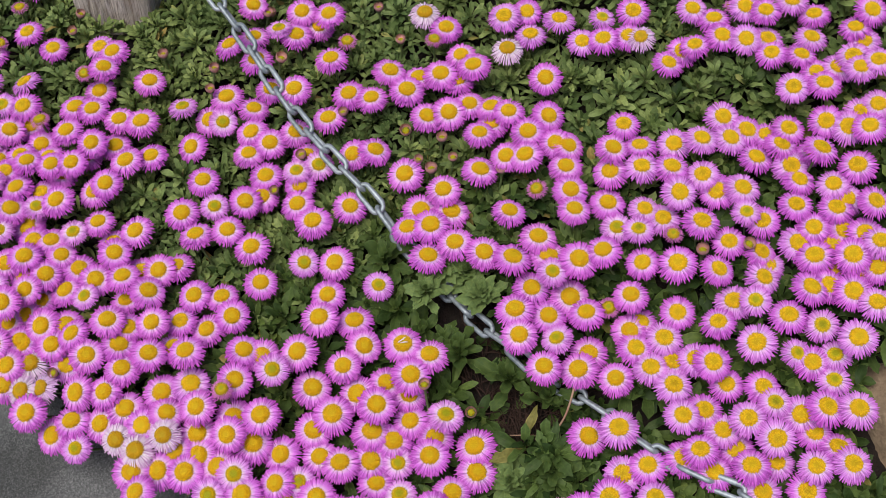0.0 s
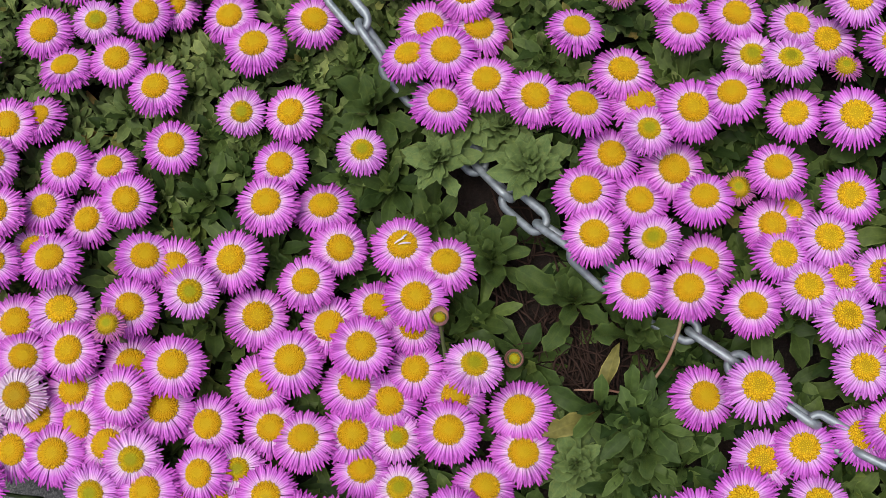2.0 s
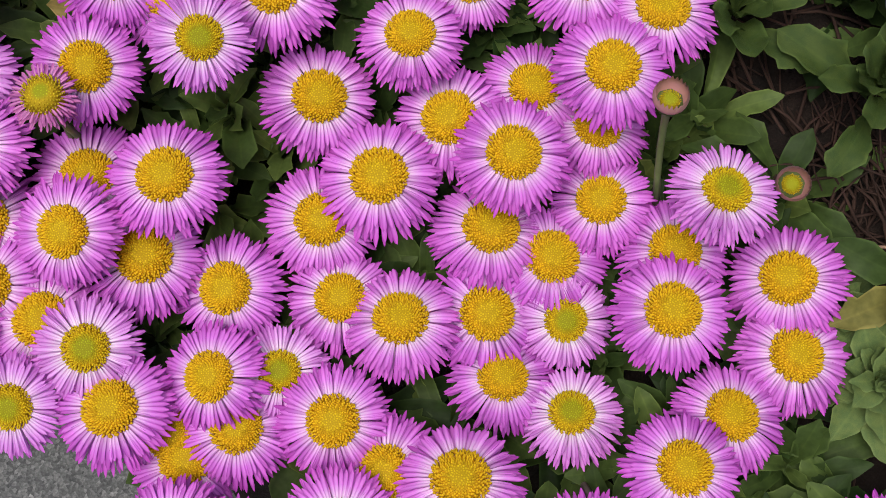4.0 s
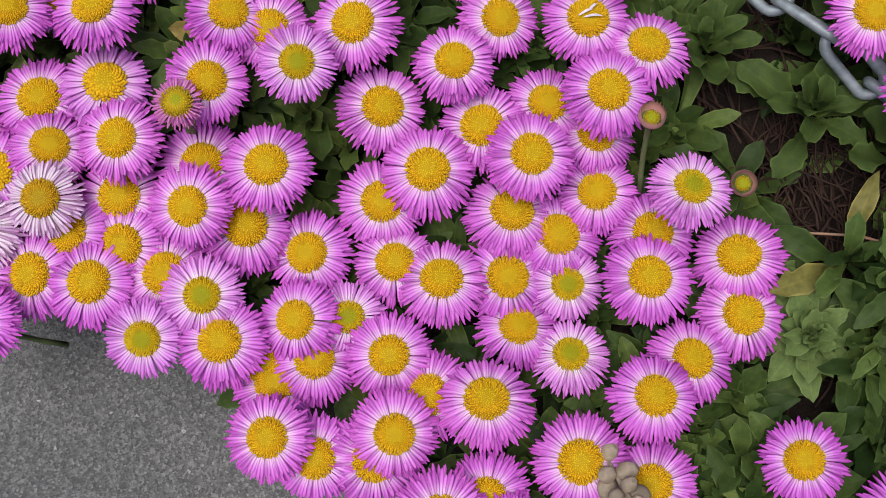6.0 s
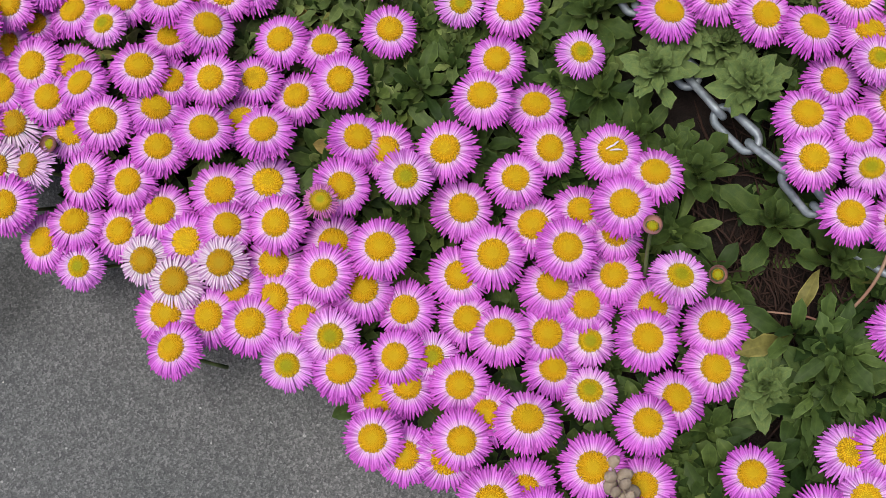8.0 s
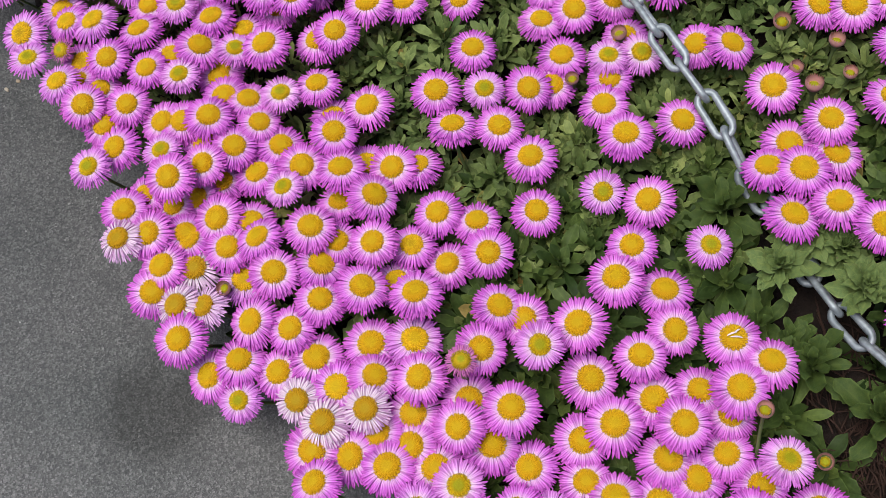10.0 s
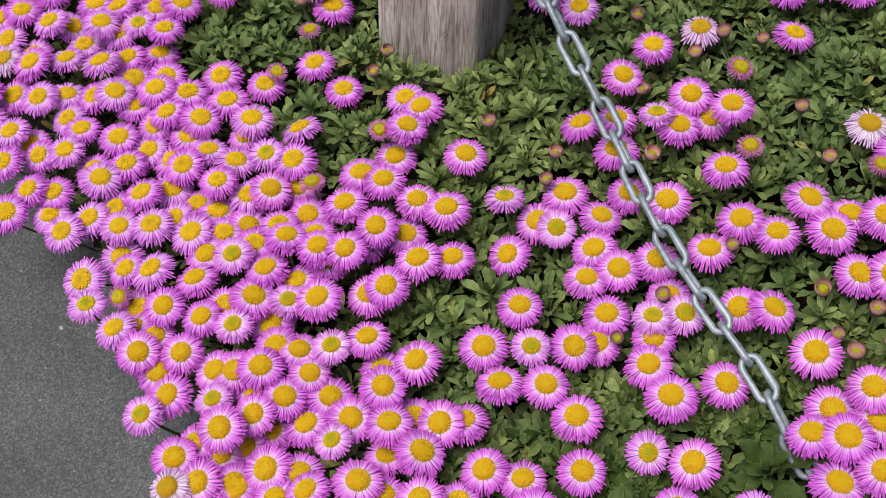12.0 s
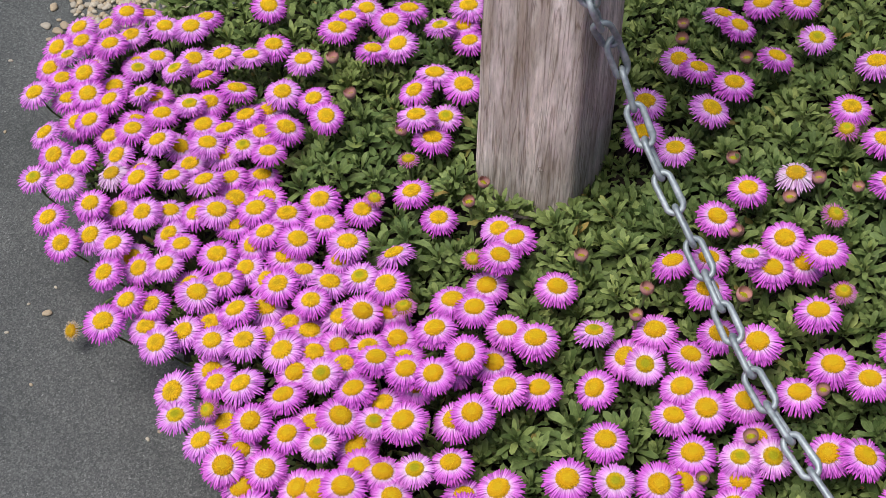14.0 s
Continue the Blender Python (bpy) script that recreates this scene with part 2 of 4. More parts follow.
SOIL = plain_material("soil", (0.008, 0.005, 0.004), (0.026, 0.014, 0.009), 55.0, 0.95, 1.0, 0.01)
TWIG = plain_material("dry_twig", (0.022, 0.010, 0.006), (0.075, 0.036, 0.024), 70.0, 0.9, 0.5, 0.001)
RUNNER = plain_material("pinkish_runner", (0.42, 0.17, 0.12), (0.44, 0.32, 0.21), 24.0, 0.6)
DRIED = plain_material("dried_seed", (0.26, 0.20, 0.14), (0.48, 0.40, 0.31), 120.0, 0.85, 0.4, 0.001)
SHED = plain_material("shed_petal", (0.78, 0.66, 0.78), (0.88, 0.82, 0.88), 200.0, 0.6)
STONE = plain_material("tan_stone", (0.15, 0.098, 0.058), (0.40, 0.30, 0.195), 38.0, 0.9, 1.0, 0.008)
PEBBLE = plain_material("pale_pebble", (0.30, 0.22, 0.13), (0.58, 0.49, 0.36), 60.0, 0.7, 0.2, 0.001)
PALE_PEBBLE = plain_material("white_chip", (0.36, 0.31, 0.23), (0.60, 0.55, 0.46), 60.0, 0.7, 0.2, 0.001)
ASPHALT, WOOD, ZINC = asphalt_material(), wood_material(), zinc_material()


# ---- helpers of this scene ----
def finish(bm, name, material, smooth=True):
    me = bpy.data.meshes.new(name)
    bm.to_mesh(me)
    bm.free()
    me.materials.append(material)
    if smooth:
        me.polygons.foreach_set("use_smooth", [True] * len(me.polygons))
    return me


def part(name, bm, material, parent, label="", smooth=True):
    ob = new(name, finish(bm, name, material, smooth))
    ob.parent = parent
    return tagged(ob, label)


def from_arrays(name, verts, faces, materials, index=None, **attributes):
    """A smooth mesh from arrays; faces is one array or a list of them; attributes are one number a vertex."""
    me = bpy.data.meshes.new(name)
    blocks = faces if isinstance(faces, list) else [faces]
    counts = np.concatenate([np.full(len(b), b.shape[1], np.int32) for b in blocks])
    flat = np.concatenate([b.ravel() for b in blocks])
    me.vertices.add(len(verts))
    me.vertices.foreach_set("co", np.asarray(verts, np.float32).ravel())
    me.loops.add(len(flat))
    me.loops.foreach_set("vertex_index", flat.astype(np.int32))
    me.polygons.add(len(counts))
    me.polygons.foreach_set("loop_start", (np.cumsum(counts) - counts).astype(np.int32))
    if index is not None:
        me.polygons.foreach_set("material_index", np.asarray(index, np.int32))
    me.update(calc_edges=True)
    me.polygons.foreach_set("use_smooth", np.ones(len(counts), bool))
    for m in materials:
        me.materials.append(m)
    for key, values in attributes.items():
        me.attributes.new(key, "FLOAT", "POINT").data.foreach_set("value", np.asarray(values, np.float32))
    return me


def tube(bm, points, radii, sides=8):
    """A closed round tube along points."""
    rings = []
    for n, (p, r) in enumerate(zip(points, radii)):
        a, b = points[max(n - 1, 0)], points[min(n + 1, len(points) - 1)]
        turn = (Vector(b) - Vector(a)).to_track_quat("Z", "X").to_matrix()
        rings.append([bm.verts.new(Vector(p) + turn @ Vector((r * math.cos(t), r * math.sin(t), 0))) for t in (2 * math.pi * k / sides for k in range(sides))])
    for a, b in zip(rings, rings[1:]):
        for k in range(sides):
            bm.faces.new((a[k], a[(k + 1) % sides], b[(k + 1) % sides], b[k]))
    bm.faces.new(rings[0][::-1])
    bm.faces.new(rings[-1])


def spline(points, steps):
    """A smooth curve through points, with steps per stretch."""
    p = [Vector(q) for q in points]
    p = [2 * p[0] - p[1], *p, 2 * p[-1] - p[-2]]
    out = []
    for a, b, c, d in zip(p, p[1:], p[2:], p[3:]):
        for k in range(steps):
            t = k / steps
            out.append(0.5 * (2 * b + (c - a) * t + (2 * a - 5 * b + 4 * c - d) * t * t + (3 * b - a - 3 * c + d) * t * t * t))
    return out + [p[-2]]


def bank(x, y):
    """The height at which the flower heads stand over the sloping bed."""
    return -0.1063 + 0.1427 * x + 0.3465 * y + 0.1036 * x * x + 0.0404 * x * y - 0.1041 * y * y


EDGE_Y = (0.30, 0.60, 0.77, 0.84, 0.92, 1.00, 1.10, 1.22, 1.36, 1.56, 1.70, 1.82, 1.91, 1.98, 2.12)
EDGE_X = (0.52, 0.32, 0.20, 0.125, 0.055, -0.03, -0.11, -0.155, -0.235, -0.365, -0.44, -0.475, -0.40, -0.25, 0.00)


def inside(x, y):
    """How far a place lies inside the bed's edge along the asphalt."""
    return x - np.interp(y, EDGE_Y, EDGE_X)


# ---- ground ----
bm = bmesh.new()
bmesh.ops.create_grid(bm, x_segments=8, y_segments=8, size=60)
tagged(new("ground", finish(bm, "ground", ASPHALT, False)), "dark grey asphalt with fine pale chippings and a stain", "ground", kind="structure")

bm = bmesh.new()
bmesh.ops.create_grid(bm, x_segments=170, y_segments=170, size=1)
for v in bm.verts:
    x, y = 0.45 + 0.90 * v.co.x, 1.28 + 1.03 * v.co.y
    far = inside(x, y)
    lift = min(max(far, 0) * 1.3, max(bank(min(x, 1.2), min(y, 2.0)) - 0.085, 0.02), max(1.35 - x, 0) * 2.2 - 0.03, max(2.31 - y, 0) * 2.2 - 0.03, max(y - 0.25, 0) * 2.2 - 0.03)
    v.co = (x, y, lift - (0.03 if far < 0 else 0) + 0.010 * noise.noise(Vector((x * 22, y * 22, 0))) + 0.006 * noise.noise(Vector((x * 70, y * 70, 3))))
tagged(new("soil_bed", finish(bm, "soil_bed", SOIL)), "dark brown soil bank under the flowers", "soil", kind="structure")


# ---- wooden post ----
def wooden_post():
    post = new("wooden_post")
    post.matrix_world = pose(0.0796, 1.598, 0.0, 0, -1.1, 0) @ pose(0, 0, 0, 0, 0, -25)
    bm = bmesh.new()
    levels, sides = 110, 120
    rings = []
    for n in range(levels + 1):
        z = 0.02 + 1.08 * n / levels
        half = 0.0490 + 0.0048 * max(0.0, 1 - max(z - 0.15, 0) / 0.32)
        ring = []
        for k in range(sides):
            t = 2 * math.pi * k / sides
            c, s = math.cos(t), math.sin(t)
            r = half / (abs(c) ** 14 + abs(s) ** 14) ** (1 / 14)
            # long drying cracks, and worn flats and hollows
            crack = noise.noise(Vector((r * c * 150, r * s * 150, z * 2.2)))
            r -= 0.0016 * max(0.0, crack - 0.22) / 0.3
            r += 0.0022 * noise.noise(Vector((c * 2.2, s * 2.2, z * 3))) + 0.0009 * noise.noise(Vector((r * c * 320, r * s * 320, z * 9)))
            ring.append(bm.verts.new((r * c, r * s, z)))
        rings.append(ring)
    for a, b in zip(rings, rings[1:]):
        for k in range(sides):
            bm.faces.new((a[k], a[(k + 1) % sides], b[(k + 1) % sides], b[k]))
    bm.faces.new(rings[-1])
    bm.faces.new(rings[0][::-1])
    part("trunk", bm, WOOD, post)
    # a knot: low rings round a sunken eye
    bm = bmesh.new()
    rings = []
    for n in range(13):
        r = 0.0012 + 0.0088 * n / 12
        rings.append([bm.verts.new((0.020 + r * math.cos(t) * 1.1, -0.0532 - 0.0009 * math.cos(n * 1.75) * (1 - n / 12) + 0.0022 * (n / 12) ** 4, 0.188 + r * math.sin(t) * (0.85 + 0.06 * math.sin(3 * t)))) for t in (2 * math.pi * k / 26 for k in range(26))])
    for a, b in zip(rings, rings[1:]):
        for k in range(26):
            bm.faces.new((a[k], b[k], b[(k + 1) % 26], a[(k + 1) % 26]))
    bm.faces.new(rings[0])
    bmesh.ops.recalc_face_normals(bm, faces=bm.faces)
    part("knot", bm, WOOD, post, "round ringed knot in the wood")
    return tagged(post, "weathered grey-brown square wooden post standing in the flower bed", "post")


wooden_post()


# ---- chain ----
def chain_link():
    """A welded link, long in x, wide in y."""
    bm = bmesh.new()
    straight, bend, wire = 0.0117, 0.0079, 0.0029
    loop = []
    for k in range(24):
        t = 2 * math.pi * k / 24
        x = bend * math.cos(t) + (straight if math.cos(t) >= 0 else -straight)
        loop.append(Vector((x, bend * math.sin(t) * 0.97, 0)))
    rings = []
    for n, p in enumerate(loop):
        along = (loop[(n + 1) % 24] - loop[n - 1]).normalized()
        out = along.cross(Vector((0, 0, 1)))
        rings.append([bm.verts.new(p + wire * (out * math.cos(a) + Vector((0, 0, 1)) * math.sin(a)) * (1.22 if n == 6 else 1)) for a in (2 * math.pi * j / 10 for j in range(10))])
    for a, b in zip(rings, rings[1:] + rings[:1]):
        for k in range(10):
            bm.faces.new((a[k], b[k], b[(k + 1) % 10], a[(k + 1) % 10]))
    return finish(bm, "link", ZINC)


CHAIN = [
    (0.052, 1.520, 0.580), (0.091, 1.515, 0.428), (0.124, 1.535, 0.350), (0.146, 1.509, 0.300), (0.167, 1.469, 0.270), (0.199, 1.403, 0.240),
    (0.226, 1.315, 0.228), (0.244, 1.263, 0.222), (0.266, 1.209, 0.222), (0.297, 1.148, 0.215), (0.311, 1.111, 0.206), (0.326, 1.088, 0.190),
    (0.353, 1.040, 0.172), (0.377, 0.978, 0.183), (0.392, 0.952, 0.188), (0.406, 0.926, 0.196), (0.429, 0.900, 0.176), (0.474, 0.849, 0.178),
    (0.501, 0.794, 0.192), (0.543, 0.740, 0.200), (0.587, 0.697, 0.210), (0.660, 0.600, 0.210), (0.740, 0.520, 0.200),
]


def steel_chain():
    chain = new("steel_chain")
    chain.matrix_world = pose(*CHAIN[0])
    link = chain_link()
    path = spline(CHAIN, 24)
    pitch, gone, n, last = 0.0333, 0.0, 0, path[0]
    for a, b in zip(path, path[1:]):
        gone += (b - a).length
        if gone >= pitch:
            gone -= pitch
            ob = new("link", link)
            ob.parent = chain
            turn = (b - last).to_track_quat("X", "Z").to_matrix().to_4x4()
            roll = (28 if n % 2 else -58) + random.uniform(-7, 7)
            ob.matrix_local = Matrix.Translation((b + last) / 2 - Vector(CHAIN[0])) @ turn @ pose(0, 0, 0, roll, 0, 0)
            n, last = n + 1, b
    bm = bmesh.new()
    tube(bm, [(0.012 * math.cos(t), -0.012 * math.sin(t) - 0.0, 0.0) for t in (math.pi * k / 8 for k in range(9))], [0.0035] * 9)
    part("staple", bm, ZINC, chain, "bent steel staple")
    return tagged(chain, "galvanised steel chain sagging from the post into the flowers", "chain")


steel_chain()


# ---- flower heads ----
PETALS, FLORETS = {"open": 64, "young": 62, "fading": 52, "small": 36}, {"open": 400, "young": 360, "fading": 330, "small": 160}
REACH = {"open": 0.0222, "young": 0.0192, "fading": 0.0206, "small": 0.0132}
CORE = {"open": 0.46, "young": 0.44, "fading": 0.49, "small": 0.62}


def petal_arrays(kind, rng, light=False):
    """Three layers of narrow round-ended petals: short and raised on top, long and drooping below."""
    big, core = REACH[kind], CORE[kind]
    verts, faces, rad, rim = [], [], [], []
    droop = {"open": 0.08, "young": -0.06, "fading": 0.28, "small": -0.20}[kind]
    # share of the petals, length, height of the foot, slope
    layers = ((1.0, 0.90, 0.0010, 0.09), (0.94, 1.0, -0.0010, -0.06), (0.66, 0.97, -0.0030, -0.24))
    rows = ((0, 0.46), (0.70, 1.0), (1.0, 0.50)) if light else ((0, 0.42), (0.50, 0.88), (0.88, 1.0), (1.0, 0.46))
    for share, reach, foot, slope in layers:
        count = int(PETALS[kind] * share * (0.82 if light else 1))
        shift = rng.random()
        for k in range(count):
            if kind == "fading" and rng.random() < 0.06:
                continue
            t = 2 * math.pi * (k + shift + rng.uniform(-0.28, 0.28)) / count
            length = big * reach * rng.uniform(0.90, 1.05)
            wide = big * rng.uniform(0.034, 0.042) * (1.2 if light else 1)
            lift = slope + rng.uniform(-0.08, 0.08) - droop * rng.uniform(0.6, 1.3)
            curl = rng.uniform(0.04, 0.22) + 0.14 * droop
            twist = rng.uniform(-0.45, 0.45)
            sway = rng.uniform(-0.045, 0.045)
            base = len(verts)
            start = big * core * 0.86
            for s, w in rows:
                r = start + (length - start) * s
                z = foot + (length - start) * (lift * s - curl * s * s + 0.12 * s * (1 - s))
                for side in (-1, 0, 1):
                    u = side * w * wide
                    rr = r + (0.05 * (length - start) if (s == 1.0 and side == 0) else 0)
                    zz = z - (0.75 * wide * w if side == 0 else 0) + twist * u * s
                    a = t + sway * s
                    verts.append((rr * math.cos(a) - u * math.sin(a), rr * math.sin(a) + u * math.cos(a), zz))
                    rad.append(min(1.0, r / big))
                    rim.append(abs(side))
            for row in range(len(rows) - 1):
                for col in range(2):
                    a = base + 3 * row + col
                    faces.append((a, a + 3, a + 4, a + 1))
    return np.array(verts), np.array(faces), np.array(rad), np.array(rim)


def disc_arrays(kind, rng, share=1.0):
    """A rounded dome set with small pointed florets in spirals, flatter and closed in the middle."""
    big = REACH[kind] * CORE[kind]
    verts, faces, rad, tip = [], [], [], []
    high = 0.36 * big

    def dome(s):
        return 0.0012 + high * (1 - s ** 2.6)

    for ring in range(5):
        for k in range(14):
            t, s = 2 * math.pi * k / 14, (4 - ring) / 4
            verts.append((0.97 * big * s * math.cos(t), 0.97 * big * s * math.sin(t), dome(s) - (0.004 if s == 1 else 0)))
            rad.append(s * CORE[kind])
            tip.append(0.25)
    for ring in range(4):
        for k in range(14):
            a, b = 14 * ring + k, 14 * ring + (k + 1) % 14
            faces += [(a, b, b + 14), (a, b + 14, a + 14)]
    count = int(FLORETS[kind] * share)
    for n in range(count):
        s = 0.985 * math.sqrt((n + 0.5) / count)
        t = n * 2.39996 + rng.uniform(-0.06, 0.06)
        x, y, z = big * s * math.cos(t), big * s * math.sin(t), dome(s)
        w = big * 0.066 / math.sqrt(share) * (0.80 + 0.30 * s) * rng.uniform(0.9, 1.12)
        tall = big * (0.045 if s < 0.36 else 0.12) * (1 if share == 1 else 0.7) * rng.uniform(0.8, 1.25)
        lean = 0.55 * s
        base = len(verts)
        for j in range(4):
            a = 2 * math.pi * j / 4 + t
            # a little longer across the radius than along it
            u, v = (0.92 if j % 2 else 1.1) * w * math.cos(a), (0.92 if j % 2 else 1.1) * w * math.sin(a)
            verts.append((x + u, y + v, z - 0.0003))
            rad.append(s * CORE[kind])
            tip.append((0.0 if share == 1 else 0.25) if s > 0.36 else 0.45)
        verts.append((x + lean * tall * math.cos(t), y + lean * tall * math.sin(t), z + tall))
        rad.append(s * CORE[kind])
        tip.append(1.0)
        for j in range(4):
            faces.append((base + j, base + (j + 1) % 4, base + 4))
    return np.array(verts), np.array(faces), np.array(rad), np.array(tip)


def stem_mesh(kind, rng):
    """A bowed stalk with a leafy cup under the head."""
    bm = bmesh.new()
    big = REACH[kind]
    a, b = rng.uniform(0.004, 0.020), rng.uniform(-0.006, 0.006)
    points = [(a * s * s, b * s * s, -0.001 - 0.066 * s) for s in (0, 0.04, 0.08, 0.14, 0.3, 0.5, 0.75, 1.0)]
    tube(bm, points, [big * 0.42, big * 0.40, big * 0.24, 0.0017, 0.0015, 0.0015, 0.0015, 0.0017], 7)
    return finish(bm, "stem", STEM)


HEADS = {}
for kind, count in (("open", 7), ("young", 3), ("fading", 3), ("small", 3)):
    HEADS[kind] = []
    for n in range(count):
        rng = random.Random(100 * n + len(kind))
        pv, pf, pr, ps = petal_arrays(kind, rng)
        dv, df, dr, dt = disc_arrays(kind, rng)
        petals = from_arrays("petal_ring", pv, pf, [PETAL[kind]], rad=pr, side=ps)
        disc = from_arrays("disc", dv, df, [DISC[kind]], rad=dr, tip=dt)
        HEADS[kind].append((petals, disc, stem_mesh(kind, rng), (*petal_arrays(kind, rng, True), *disc_arrays(kind, rng, 0.45))))

LABEL = {
    "open": "lilac-pink seaside daisy with a full yellow centre in the bed",
    "young": "pale lilac daisy just opened with a greenish yellow centre",
    "fading": "fading daisy with whitish petals and an ochre centre",
    "small": "small half-open deep pink daisy with a lime centre",
}


def facing(x, y, rng):
    """The way a head looks: up and out of the bank, most of all at its edge."""
    edge = max(0.0, 1 - max(inside(x, y) + 0.02, 0) / 0.12)
    way = Vector((-0.09 - 0.16 * edge + rng.gauss(0, 0.14), -0.02 - 0.13 * edge + 0.07 * min(max((y - 0.95) / 0.4, 0), 1) + rng.gauss(0, 0.13), 0.97)).normalized()
    return way.to_track_quat("Z", "Y").to_matrix().to_4x4()


seeds = random.Random(11)


def inward(turn, rng):
    """The way from the asphalt into the bed, in degrees, as a head turned so has it."""
    way = turn.to_3x3().inverted() @ Vector((0.80, 0.60, 0))
    return math.degrees(math.atan2(way.y, way.x)) + rng.uniform(-25, 25)



def growth(x, y):
    """Heads are a little smaller further back in the bed."""
    return 1 - 0.085 * min(max((y - 0.94) / 0.25, 0), 1) - 0.05 * min(max((x - 0.38) / 0.2, 0), 1)


def plant(kind, places):
    """One daisy for each place of its head."""
    PLACES.extend(places)
    for x, y, z in places:
        petals, disc, stem, _ = seeds.choice(HEADS[kind])
        daisy = new("daisy")
        size = seeds.uniform(0.93, 1.07) * growth(x, y)
        spin = seeds.uniform(0, 360)
        turn = facing(x, y, seeds) @ pose(0, 0, 0, 0, 0, spin)
        daisy.matrix_world = Matrix.Translation((x, y, z)) @ turn @ Matrix.Scale(size, 4)
        for name, data in (("petal_ring", petals), ("disc", disc)):
            new(name, data).parent = daisy
        stalk = new("stem", stem)
        stalk.parent = daisy
        stalk.matrix_local = pose(0, 0, 0, 0, 0, inward(turn, seeds))
        tagged(daisy, LABEL[kind], "flower", "daisies in the bed")


FAR, PLACES = [], []


def plant_far(kind, places):
    """Daisies of the outer bed, gathered into one mesh."""
    PLACES.extend(places)
    FAR.extend((kind, p) for p in places)


plant("open", [
    (0.167, 0.762, 0.129), (0.192, 0.767, 0.122), (0.197, 0.745, 0.130), (0.237, 0.771, 0.135), (0.257, 0.727, 0.137),
    (0.268, 0.753, 0.132), (0.335, 0.745, 0.155), (0.085, 0.866, 0.129), (0.097, 0.815, 0.134), (0.103, 0.855, 0.115),
    (0.107, 0.844, 0.115), (0.117, 0.803, 0.122), (0.122, 0.868, 0.132), (0.127, 0.849, 0.123), (0.144, 0.796, 0.123),
    (0.154, 0.803, 0.138), (0.161, 0.841, 0.134), (0.175, 0.886, 0.132), (0.175, 0.819, 0.130), (0.194, 0.871, 0.138),
    (0.197, 0.806, 0.154), (0.227, 0.843, 0.127), (0.227, 0.867, 0.133), (0.236, 0.897, 0.141), (0.256, 0.881, 0.139),
    (0.275, 0.790, 0.154), (0.279, 0.896, 0.147), (0.286, 0.844, 0.164), (0.300, 0.870, 0.148), (0.301, 0.805, 0.145),
])
plant("open", [
    (0.333, 0.821, 0.144), (0.339, 0.849, 0.148), (0.423, 0.890, 0.220), (0.455, 0.818, 0.177), (0.462, 0.884, 0.206),
    (0.492, 0.856, 0.223), (-0.105, 1.005, 0.087), (-0.081, 1.012, 0.098), (-0.050, 0.999, 0.101), (-0.026, 0.932, 0.105),
    (-0.025, 0.905, 0.110), (-0.020, 1.004, 0.114), (0.003, 0.925, 0.107), (0.023, 1.008, 0.126), (0.024, 0.940, 0.114),
    (0.024, 0.980, 0.130), (0.030, 0.912, 0.116), (0.048, 0.927, 0.117), (0.052, 0.951, 0.121), (0.057, 0.969, 0.150),
    (0.066, 0.908, 0.118), (0.083, 0.928, 0.151), (0.094, 0.955, 0.133), (0.103, 0.981, 0.170), (0.108, 0.919, 0.133),
    (0.120, 1.015, 0.169), (0.122, 0.936, 0.163), (0.135, 0.901, 0.128), (0.138, 1.005, 0.165), (0.175, 0.916, 0.138),
])
plant("open", [
    (0.176, 0.992, 0.181), (0.184, 0.958, 0.155), (0.198, 0.922, 0.154), (0.221, 0.968, 0.171), (0.230, 0.939, 0.154),
    (0.245, 0.913, 0.172), (0.250, 0.988, 0.168), (0.264, 0.943, 0.157), (0.285, 0.924, 0.153), (0.289, 0.935, 0.179),
    (0.291, 0.976, 0.175), (0.316, 0.955, 0.177), (0.407, 0.930, 0.226), (0.413, 0.963, 0.223), (0.423, 1.013, 0.249),
    (0.439, 0.985, 0.222), (0.448, 0.950, 0.216), (0.464, 1.009, 0.242), (0.477, 0.964, 0.221), (0.480, 0.901, 0.202),
    (0.482, 0.931, 0.241), (0.490, 0.987, 0.260), (0.517, 0.988, 0.266), (0.526, 0.907, 0.223), (0.532, 0.934, 0.253),
    (-0.152, 1.121, 0.113), (-0.149, 1.073, 0.103), (-0.141, 1.093, 0.109), (-0.126, 1.026, 0.114), (-0.122, 1.121, 0.110),
])
plant("open", [
    (-0.120, 1.117, 0.108), (-0.097, 1.137, 0.113), (-0.095, 1.126, 0.124), (-0.087, 1.100, 0.122), (-0.070, 1.038, 0.113),
    (-0.068, 1.122, 0.122), (-0.062, 1.100, 0.137), (-0.050, 1.068, 0.138), (-0.039, 1.027, 0.121), (-0.020, 1.101, 0.149),
    (-0.015, 1.045, 0.133), (-0.013, 1.075, 0.134), (-0.000, 1.094, 0.135), (0.004, 1.130, 0.134), (0.018, 1.042, 0.159),
    (0.028, 1.078, 0.162), (0.031, 1.117, 0.166), (0.058, 1.032, 0.165), (0.080, 1.101, 0.162), (0.086, 1.066, 0.141),
    (0.110, 1.092, 0.162), (0.116, 1.062, 0.166), (0.154, 1.132, 0.189), (0.155, 1.089, 0.179), (0.208, 1.026, 0.185),
    (0.224, 1.053, 0.183), (0.227, 1.138, 0.207), (0.241, 1.089, 0.188), (0.247, 1.021, 0.169), (0.327, 1.094, 0.223),
])
